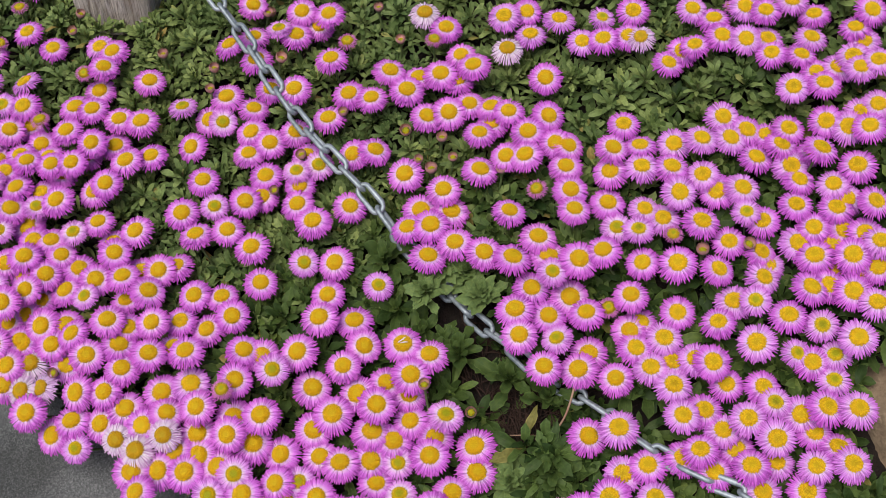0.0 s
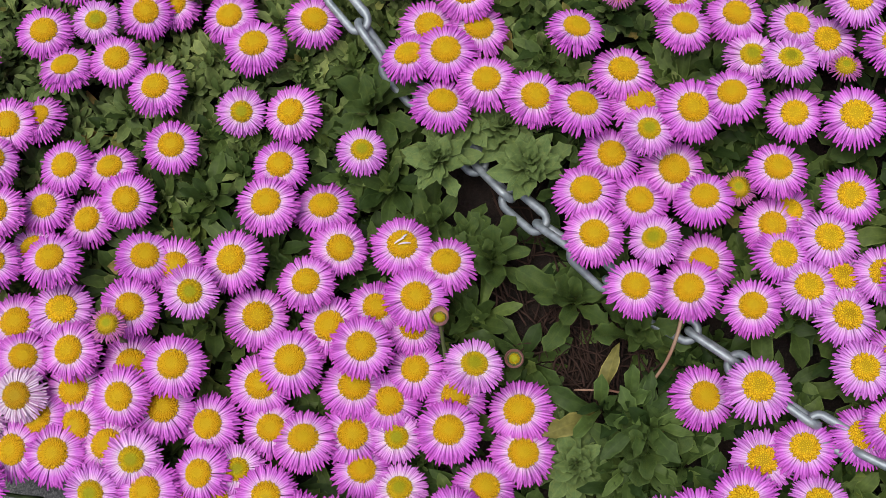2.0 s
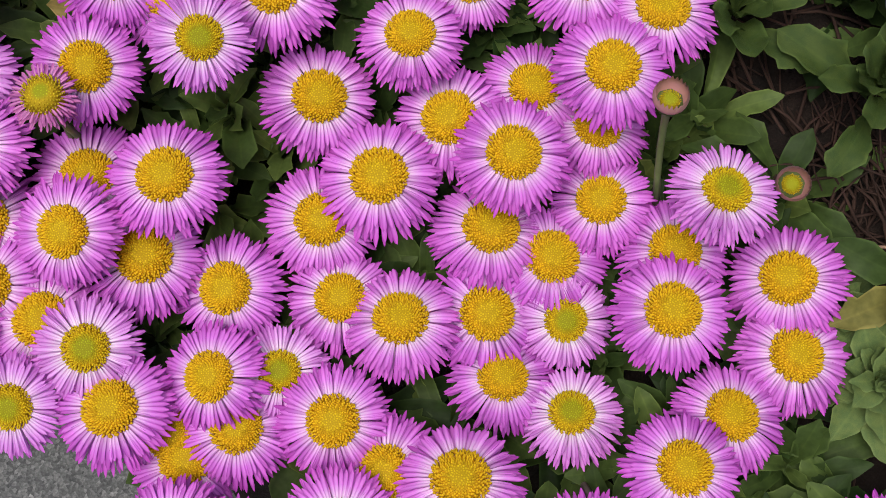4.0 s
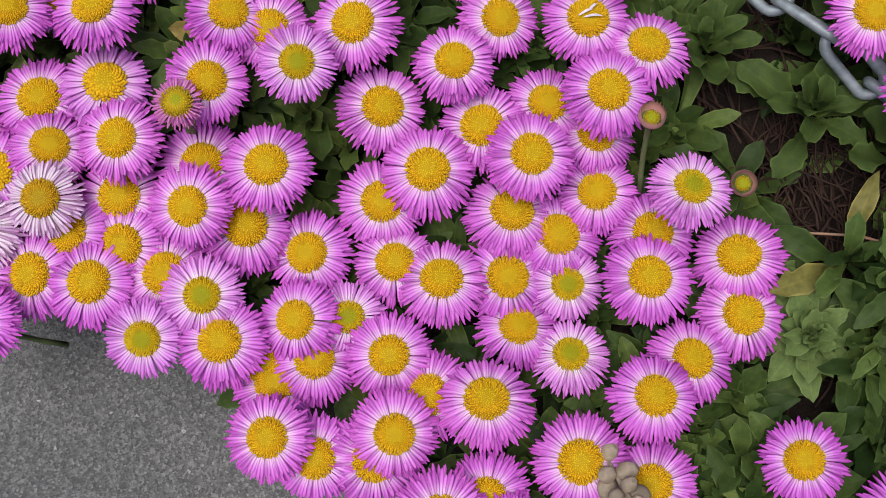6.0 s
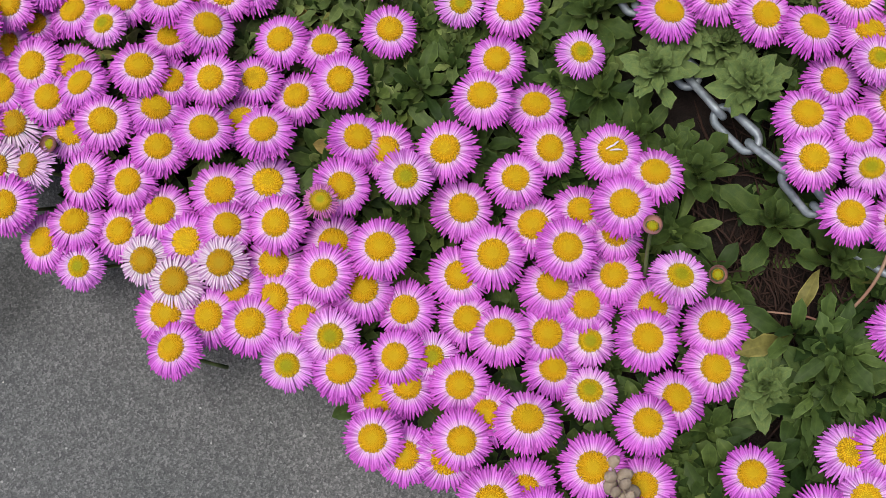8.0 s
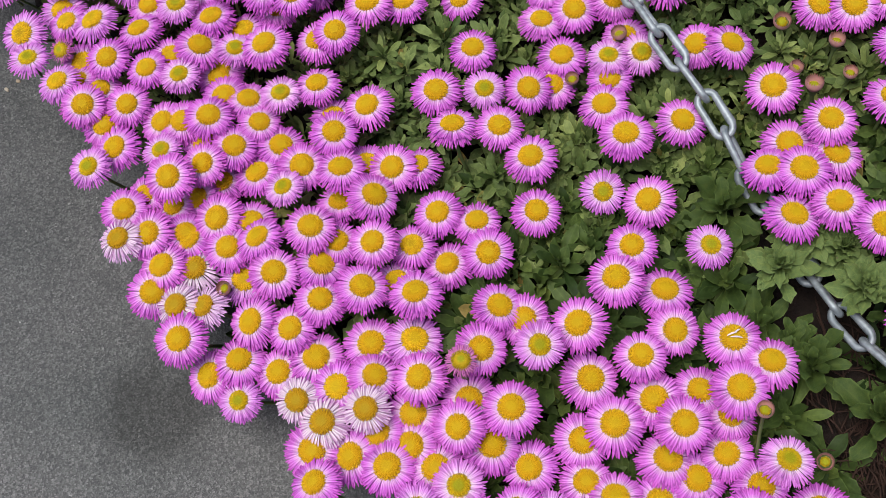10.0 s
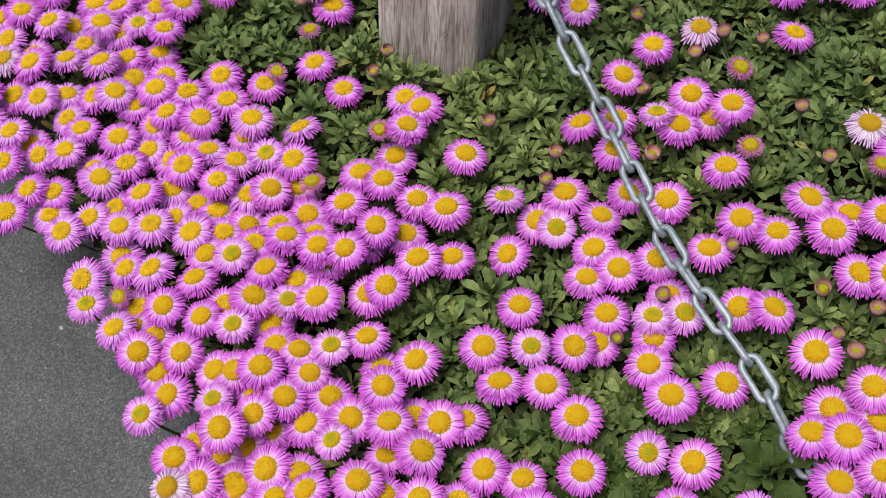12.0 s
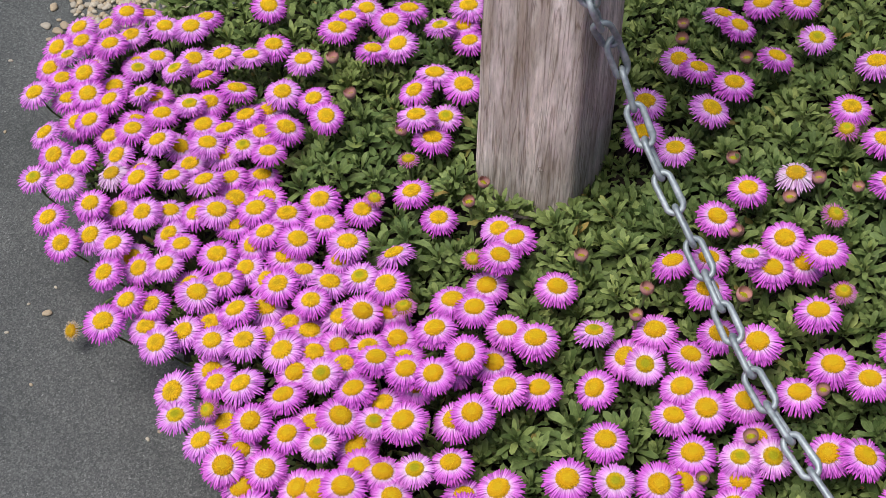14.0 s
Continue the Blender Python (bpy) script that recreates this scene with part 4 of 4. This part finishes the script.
buds([
    (0.002, 1.512, 0.170), (-0.017, 1.370, 0.160), (0.367, 1.385, 0.259), (0.380, 1.330, 0.259), (0.294, 1.267, 0.224),
    (0.356, 1.214, 0.238), (0.392, 1.188, 0.246), (0.397, 1.159, 0.245), (0.360, 1.173, 0.234), (0.371, 1.156, 0.235),
    (0.442, 1.120, 0.260), (0.620, 0.957, 0.273), (0.667, 0.946, 0.285), (-0.090, 1.066, 0.117),
    (0.296, 0.908, 0.203), (0.341, 0.877, 0.175), (0.105, 1.433, 0.188), (0.219, 1.720, 0.222), (0.216, 1.698, 0.221),
    (0.227, 1.583, 0.220), (0.275, 1.658, 0.234), (0.240, 1.438, 0.224), (0.291, 1.467, 0.239), (0.319, 1.486, 0.245),
])
buds([
    (0.241, 1.369, 0.218), (0.196, 1.205, 0.183), (0.236, 1.236, 0.199), (-0.067, 1.612, 0.164), (0.015, 1.534, 0.174),
    (-0.123, 1.671, 0.156), (-0.146, 1.729, 0.152), (0.161, 1.390, 0.196), (0.151, 1.365, 0.190), (0.101, 1.787, 0.195),
])
buds([(0.320, 1.496, 0.232), (0.354, 1.479, 0.242), (0.252, 1.539, 0.213), (0.245, 1.446, 0.214)])


# ---- leaves ----
def leaf_arrays(rng, wide, teeth, rows, cols=5, point=0.0):
    """A leaf along x: a narrow foot, a spoon-shaped blade with a few blunt lobes or none, its rim waved."""
    verts, rib = [], []
    bend, fold, wave = rng.uniform(0.10, 1.0), rng.uniform(0.25, 0.95), rng.uniform(0, 6.28)
    skew, lobe = rng.uniform(-0.10, 0.10), rng.uniform(0, 6.28)
    half = cols // 2
    for s in rows:
        foot = min(max((s - 0.08) / 0.56, 0.0), 1.0)
        w = 0.20 + 0.80 * foot * foot * (3 - 2 * foot)
        if s > 0.68:
            w *= math.sqrt(max(0.0, 1 - ((s - 0.68) / 0.325) ** 2)) * (1 - point) + point * (1.02 - s) / 0.34
        for k in range(cols):
            col = (k - half) / half
            u = col * w * wide
            if abs(col) == 1 and 0.4 < s < 0.97:
                u *= 1 + 0.17 * teeth * math.sin(lobe + 27 * s + 1.3 * col)
            ruffle = 0.075 * math.sin(wave + 12 * s + 2.5 * col) * col * col * w
            z = -bend * s * s * 0.55 + 0.22 * s + fold * abs(u) * (1.25 - s) + ruffle
            verts.append((s - 0.03 * abs(col) * (s > 0.9), u + skew * s * s, z))
            rib.append(abs(col))
    faces = [(cols * r + c, cols * r + c + cols, cols * r + c + cols + 1, cols * r + c + 1) for r in range(len(rows) - 1) for c in range(cols - 1)]
    return np.array(verts), np.array(faces), np.array(rib)


FINE = (0.0, 0.20, 0.38, 0.50, 0.58, 0.66, 0.74, 0.82, 0.90, 0.96, 1.0)
PLAIN = (0.0, 0.30, 0.52, 0.66, 0.79, 0.91, 1.0)
SMALL = (0.0, 0.42, 0.68, 0.88, 1.0)
LEAVES = [leaf_arrays(random.Random(n), 0.165 + 0.018 * (n % 5), (n % 4) / 2.2, FINE) for n in range(14)]
POINTED_LEAVES = [leaf_arrays(random.Random(n + 80), 0.190 + 0.016 * (n % 4), (n % 3) / 1.6, FINE, 5, 0.75) for n in range(8)]
PLAIN_LEAVES = [leaf_arrays(random.Random(n + 20), 0.115 + 0.016 * (n % 5), (n % 4) / 2.6, PLAIN) for n in range(14)]
SMALL_LEAVES = [leaf_arrays(random.Random(n + 50), 0.110 + 0.014 * (n % 4), (n % 3) / 2, SMALL, 3) for n in range(12)]


def rosette(rng, size, count=0):
    """Poses of the leaves of one tuft: upright small ones inside, wide flat ones outside."""
    count = count or rng.randint(14, 19)
    turn = rng.uniform(0, 6.28)
    for n in range(count):
        s = (n + 0.6) / count
        tilt = 80 - 58 * s + rng.uniform(-16, 16)
        long = size * (0.50 + 0.52 * s ** 0.7) * rng.uniform(0.85, 1.12)
        yield pose(0, 0, -0.004 - 0.016 * s, 0, 0, math.degrees(turn + n * 2.39996) + rng.uniform(-14, 14)) @ pose(0.003 * s, 0, 0, rng.uniform(-30, 30), -tilt, 0) @ Matrix.Scale(long, 4)


def lying(x, y):
    """The turn that lays a tuft along the bank."""
    return Vector((-0.22, -0.14, 1)).to_track_quat("Z", "Y").to_matrix().to_4x4()


# place, size and whether the tuft is a tight young shoot
TUFTS = [
    (0.328, 1.022, 0.204, 0.027, True), (0.386, 0.996, 0.216, 0.030, True), (0.356, 1.050, 0.206, 0.030, True), (0.350, 0.955, 0.166, 0.040, False),
    (0.396, 0.910, 0.166, 0.042, False), (0.430, 0.876, 0.172, 0.042, False), (0.410, 0.800, 0.152, 0.040, False), (0.366, 0.806, 0.138, 0.032, True),
    (0.298, 1.080, 0.188, 0.040, False), (0.318, 0.992, 0.160, 0.038, False), (0.440, 0.952, 0.186, 0.038, False), (0.380, 1.034, 0.206, 0.029, True),
    (0.362, 0.836, 0.130, 0.026, True), (0.338, 0.975, 0.160, 0.036, False),
]


def leaf_tufts():
    broad = [from_arrays("leaf", v, f, [DARK_LEAF], rib=r) for v, f, r in LEAVES]
    slim = [from_arrays("leaf", v, f, [YOUNG_LEAF], rib=r) for v, f, r in POINTED_LEAVES]
    rng = random.Random(5)
    for x, y, z, size, young in TUFTS:
        tuft = new("leaf_tuft")
        tuft.matrix_world = Matrix.Translation((x, y, z)) @ lying(x, y)
        for m in rosette(rng, size, 42 if young else 14):
            ob = new("leaf", rng.choice(slim if young else broad))
            ob.parent = tuft
            ob.matrix_local = m
        tagged(tuft, "tight young shoot of pointed grey-green daisy leaves" if young else "rosette of broad grey-green daisy leaves beside bare soil", "leaves", "leaf rosettes")


leaf_tufts()


def bare(x, y):
    """Places where the soil lies open between the tufts."""
    if (0.62 * (x - 0.392) - 0.79 * (y - 0.893)) ** 2 / 0.090 ** 2 + (0.79 * (x - 0.392) + 0.62 * (y - 0.893)) ** 2 / 0.032 ** 2 < 1 or ((x - 0.358) / 0.022) ** 2 + ((y - 1.000) / 0.022) ** 2 < 1:
        return True
    if (x - 0.82) ** 2 + (y - 0.71) ** 2 < 0.11 ** 2:
        return True
    return any((x - a) ** 2 + (y - b) ** 2 < (0.028 if young else 0.014) ** 2 for a, b, _, _, young in TUFTS)


CHAIN_XY = np.array(spline(CHAIN, 4))


def foliage():
    rng = random.Random(3)
    heads = np.array(PLACES)
    verts, faces, rib, index, start = [], [], [], [], 0
    step = 0.0185
    for i in range(-29, 58):
        for j in range(22, 118):
            x, y = step * (i + rng.uniform(0, 1)), step * (j + rng.uniform(0, 1))
            far = inside(x, y)
            if far < 0.0 or bare(x, y) or x > 1.02 or y > 2.12 or y < 0.46 or (x - 0.071) ** 2 + (y - 1.598) ** 2 < 0.064 ** 2:
                continue
            near = min(max((1.22 - y) / 0.25, 0.0), 1.0)
            if rng.random() < 0.42 * near:
                continue
            low = 0.026 + 0.06 * max(0.0, 1 - far / 0.06)
            z = bank(x, y) - low - rng.uniform(-0.010, 0.020)
            # leaves stay under the heads that stand over them
            over = heads[np.hypot(heads[:, 0] - x, heads[:, 1] - y) < 0.034]
            if len(over) > 2 and rng.random() < 0.35:
                continue
            if len(over):
                z = min(z, over[:, 2].min() - 0.030)
            # the mat lies lower round the foot of the post
            z -= 0.040 * math.exp(-((x - 0.14) ** 2 + (y - 1.57) ** 2) / 0.075 ** 2)
            # and under the chain
            if 0.80 < y < 1.30:
                near_chain = np.hypot(CHAIN_XY[:, 0] - x, CHAIN_XY[:, 1] - y)
                if near_chain.min() < 0.030:
                    z = min(z, CHAIN_XY[near_chain.argmin(), 2] - 0.038)
            z = max(z, 0.012)
            top = bank(x, y) - 0.008
            beside = heads[np.hypot(heads[:, 0] - x, heads[:, 1] - y) < 0.048]
            if near > 0.3 and len(beside):
                top = min(top, beside[:, 2].min() - 0.006)
            m0 = Matrix.Translation((x, y, z)) @ lying(x, y)
            for m in rosette(rng, rng.uniform(0.020, 0.028) + 0.017 * near, rng.randint(15, 18) - int(4 * near)):
                # the nearer the tuft, the more leaves take the darker green
                is_dark = rng.random() < 1.4 * near - 0.2
                v, f, r = rng.choice(PLAIN_LEAVES if near > 0.3 else SMALL_LEAVES)
                m = np.array(m0 @ m)
                w = v @ m[:3, :3].T + m[:3, 3]
                # no leaf stands up over the heads
                w[:, 2] -= max(0.0, w[:, 2].max() - top)
                w[:, 2] = np.maximum(w[:, 2], 0.003)
                verts.append(w)
                faces.append(f + start)
                rib.append(r)
                index.extend([int(is_dark)] * len(f))
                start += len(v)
    me = from_arrays("foliage", np.concatenate(verts), np.concatenate(faces), [LEAF, DARK_LEAF], index, rib=np.concatenate(rib))
    tagged(new("foliage", me), "dense mat of grey-green spoon-shaped daisy leaves", "foliage", kind="stuff")


foliage()


# ---- small things ----
def runner():
    bm = bmesh.new()
    points = spline([(0.462, 0.884, 0.196), (0.455, 0.872, 0.198), (0.446, 0.857, 0.190), (0.438, 0.847, 0.175), (0.426, 0.839, 0.160), (0.418, 0.838, 0.150), (0.404, 0.847, 0.145), (0.382, 0.856, 0.138)], 8)
    tube(bm, points, [0.0015 - 0.0008 * n / len(points) for n in range(len(points))], 8)
    tagged(new("runner_stem", finish(bm, "runner_stem", RUNNER)), "thin pinkish bare runner bent over the open soil", "stem")


runner()


def litter():
    rng = random.Random(9)
    bm = bmesh.new()
    for n in range(460):
        x, y = 0.402 + rng.gauss(0, 0.034), 0.878 + rng.gauss(0, 0.052)
        t, long = rng.gauss(1.2, 0.7), rng.uniform(0.012, 0.05)
        z = bank(x, y) - 0.082 + rng.uniform(0.0, 0.014)
        c, s = math.cos(t), math.sin(t)
        b = rng.uniform(-0.55, 0.55)
        pts = [(x + long * (k * c - b * k * k * s), y + long * (k * s + b * k * k * c), z + 0.010 * rng.uniform(-0.3, 1) * k * (1 - k)) for k in (0, 0.35, 0.7, 1)]
        r = rng.uniform(0.0003, 0.0009)
        tube(bm, pts, [r, r, r * 0.9, r * 0.5], 5)
    tagged(new("dry_litter", finish(bm, "dry_litter", TWIG)), "dry brown stalks and twigs on the open soil", "litter", kind="stuff")
    bm = bmesh.new()
    tube(bm, spline([(0.372, 0.985, 0.12), (0.371, 0.975, 0.15), (0.369, 0.968, 0.165)], 6), [0.006 - 0.0001 * n for n in range(13)], 9)
    tagged(new("woody_stem", finish(bm, "woody_stem", TWIG)), "short brown woody stem between the leaf rosettes", "stem")


litter()


def seed_head(x, y, z):
    """A dry spike with papery swollen cups in whorls."""
    head = new("seed_head")
    head.matrix_world = pose(x, y, z, 48, 6, 0)
    rng = random.Random(4)
    shapes = []
    for n in range(3):
        shape = bmesh.new()
        bmesh.ops.create_uvsphere(shape, u_segments=12, v_segments=8, radius=1)
        for v in shape.verts:
            a = math.atan2(v.co.y, v.co.x)
            # ribbed and pinched towards an open mouth
            k = (1 + 0.09 * math.cos(5 * a + n)) * (1 - 0.30 * max(v.co.z, 0) ** 2)
            v.co = (0.0040 * v.co.x * k, 0.0040 * v.co.y * k, 0.0054 * v.co.z - (0.0030 if v.co.z > 0.97 else 0))
        shapes.append(finish(shape, "pod", DRIED))
    for n in range(15):
        up, t = -0.024 + 0.0125 * (n // 4), radians(90 * n + 40 * (n // 4) + rng.uniform(-18, 18))
        ob = new("pod", rng.choice(shapes))
        ob.parent = head
        ob.matrix_local = pose(0.0062 * math.cos(t), 0.0062 * math.sin(t), up, 0, 0, math.degrees(t)) @ pose(0, 0, 0, rng.uniform(-15, 15), rng.uniform(45, 75), 0) @ Matrix.Scale(rng.uniform(0.8, 1.15), 4)
    bm = bmesh.new()
    tube(bm, [(0, 0, 0.018), (0, 0, 0.0), (0.001, 0.003, -0.03), (0.002, 0.006, -0.06)], [0.0008, 0.0012, 0.0012, 0.0014], 6)
    part("stalk", bm, DRIED, head)
    tagged(head, "dried pale beige seed head with papery pods among the daisies", "seed head")


seed_head(0.250, 0.750, 0.150)


def fallen_petals(x, y, z):
    """Pale shed petals lying across a disc."""
    for dx, dy, turn, long in ((-0.002, 0.001, 15, 0.008), (0.001, -0.002, -8, 0.009), (0.002, 0.003, 28, 0.006)):
        bm = bmesh.new()
        rows = []
        for k in range(6):
            s = k / 5
            w = 0.0007 * math.sin(math.pi * (0.15 + 0.75 * s))
            rows.append([bm.verts.new((long * (s - 0.5), side * w, 0.0016 * math.sin(3 * s) + 0.0006 * abs(side))) for side in (-1, 0, 1)])
        for a, b in zip(rows, rows[1:]):
            for c in range(2):
                bm.faces.new((a[c], b[c], b[c + 1], a[c + 1]))
        ob = new("fallen_petal", finish(bm, "fallen_petal", SHED))
        ob.matrix_world = pose(x + dx, y + dy, z, 0, 0, turn)
        tagged(ob, "shed white petal lying on a daisy's yellow centre", "petal", "shed petals")


fallen_petals(0.291, 0.976, 0.1805)


def withered_daisy(x, y, z):
    daisy = new("withered_daisy")
    daisy.matrix_world = pose(x, y, z, 25, -35, 0)
    pv, pf, pr, ps, dv, df, dr, dt = HEADS["small"][0][3]
    new("petal_ring", from_arrays("petal_ring", pv * 0.85, pf, [DRIED], rad=pr, side=ps)).parent = daisy
    new("disc", from_arrays("disc", dv * 0.9, df, [DISC["fading"]], rad=dr, tip=dt)).parent = daisy
    stalk = bmesh.new()
    tube(stalk, spline([(0.001, 0.0, -0.001), (0.018, 0.002, -0.006), (0.050, 0.010, 0.004), (0.095, 0.014, 0.006)], 6), [0.0014] * 19, 6)
    part("stem", stalk, STEM, daisy)
    tagged(daisy, "withered brown daisy drooping over the asphalt on a thin stalk", "flower")


withered_daisy(-0.395, 1.448, 0.030)


def boulder(x, y, z, size, seed):
    bm = bmesh.new()
    bmesh.ops.create_icosphere(bm, subdivisions=5, radius=1)
    for v in bm.verts:
        p = v.co.copy()
        k = 1 + 0.16 * noise.noise(p * 1.3 + Vector((seed, 0, 0))) + 0.07 * noise.noise(p * 4 + Vector((0, seed, 0))) + 0.022 * noise.noise(p * 14) + 0.008 * noise.noise(p * 40)
        v.co = Vector((p.x * size[0], p.y * size[1], p.z * size[2])) * k
    ob = new("boulder", finish(bm, "boulder", STONE))
    ob.matrix_world = pose(x, y, z, 0, 0, 25)
    tagged(ob, "rough tan stone edging the flower bed", "stone")


boulder(0.835, 0.725, 0.11, (0.120, 0.160, 0.145), 2.0)


def gravel():
    bed = new("gravel_strip")
    bed.matrix_world = pose(-0.40, 2.0, 0)
    rng = random.Random(6)
    shapes = []
    for n in range(6):
        bm = bmesh.new()
        bmesh.ops.create_icosphere(bm, subdivisions=2, radius=1)
        for v in bm.verts:
            v.co *= 1 + 0.42 * noise.noise(v.co * 1.6 + Vector((n * 3, 0, 0)))
        shapes.append(finish(bm, "pebble", PEBBLE if n % 2 else PALE_PEBBLE))
    for n in range(720):
        x, y = rng.uniform(-0.11, 0.07), rng.uniform(-0.065, 0.10)
        if x < -0.105 - 0.5 * y + 0.01 * math.sin(60 * y) and rng.random() < 0.96:
            continue
        s = rng.uniform(0.0024, 0.0046)
        ob = new("pebble", rng.choice(shapes))
        ob.parent = bed
        ob.matrix_local = pose(x, y, s * 0.45, rng.uniform(-20, 20), rng.uniform(-20, 20), rng.uniform(0, 360)) @ Matrix.Diagonal((s * 1.25, s, s * 0.7, 1))
    # loose chips on the asphalt beside the bed: place, size, pale or brown
    for x, y, s in ((-0.524, 1.975, 0.008), (-0.526, 1.939, 0.008), (-0.503, 1.940, 0.0095), (-0.510, 1.930, 0.0085), (-0.518, 1.915, 0.005), (-0.513, 1.952, 0.004), (-0.557, 1.875, 0.0035), (-0.537, 1.754, 0.003), (-0.434, 1.491, 0.006), (-0.471, 1.465, 0.0028), (-0.432, 1.401, 0.0028), (-0.305, 1.341, 0.003), (-0.295, 1.350, 0.0028), (-0.432, 1.526, 0.0025), (-0.456, 1.503, 0.0024)):
        ob = new("pebble", rng.choice(shapes))
        ob.parent = bed
        ob.matrix_local = pose(x + 0.40, y - 2.0, s * 0.25, 0, 0, rng.uniform(0, 360)) @ Matrix.Diagonal((s * 0.95, s * 0.62, s * 0.38, 1))
    tagged(bed, "pale beige pebbles strewn at the far end of the bed", "gravel", kind="structure")


gravel()
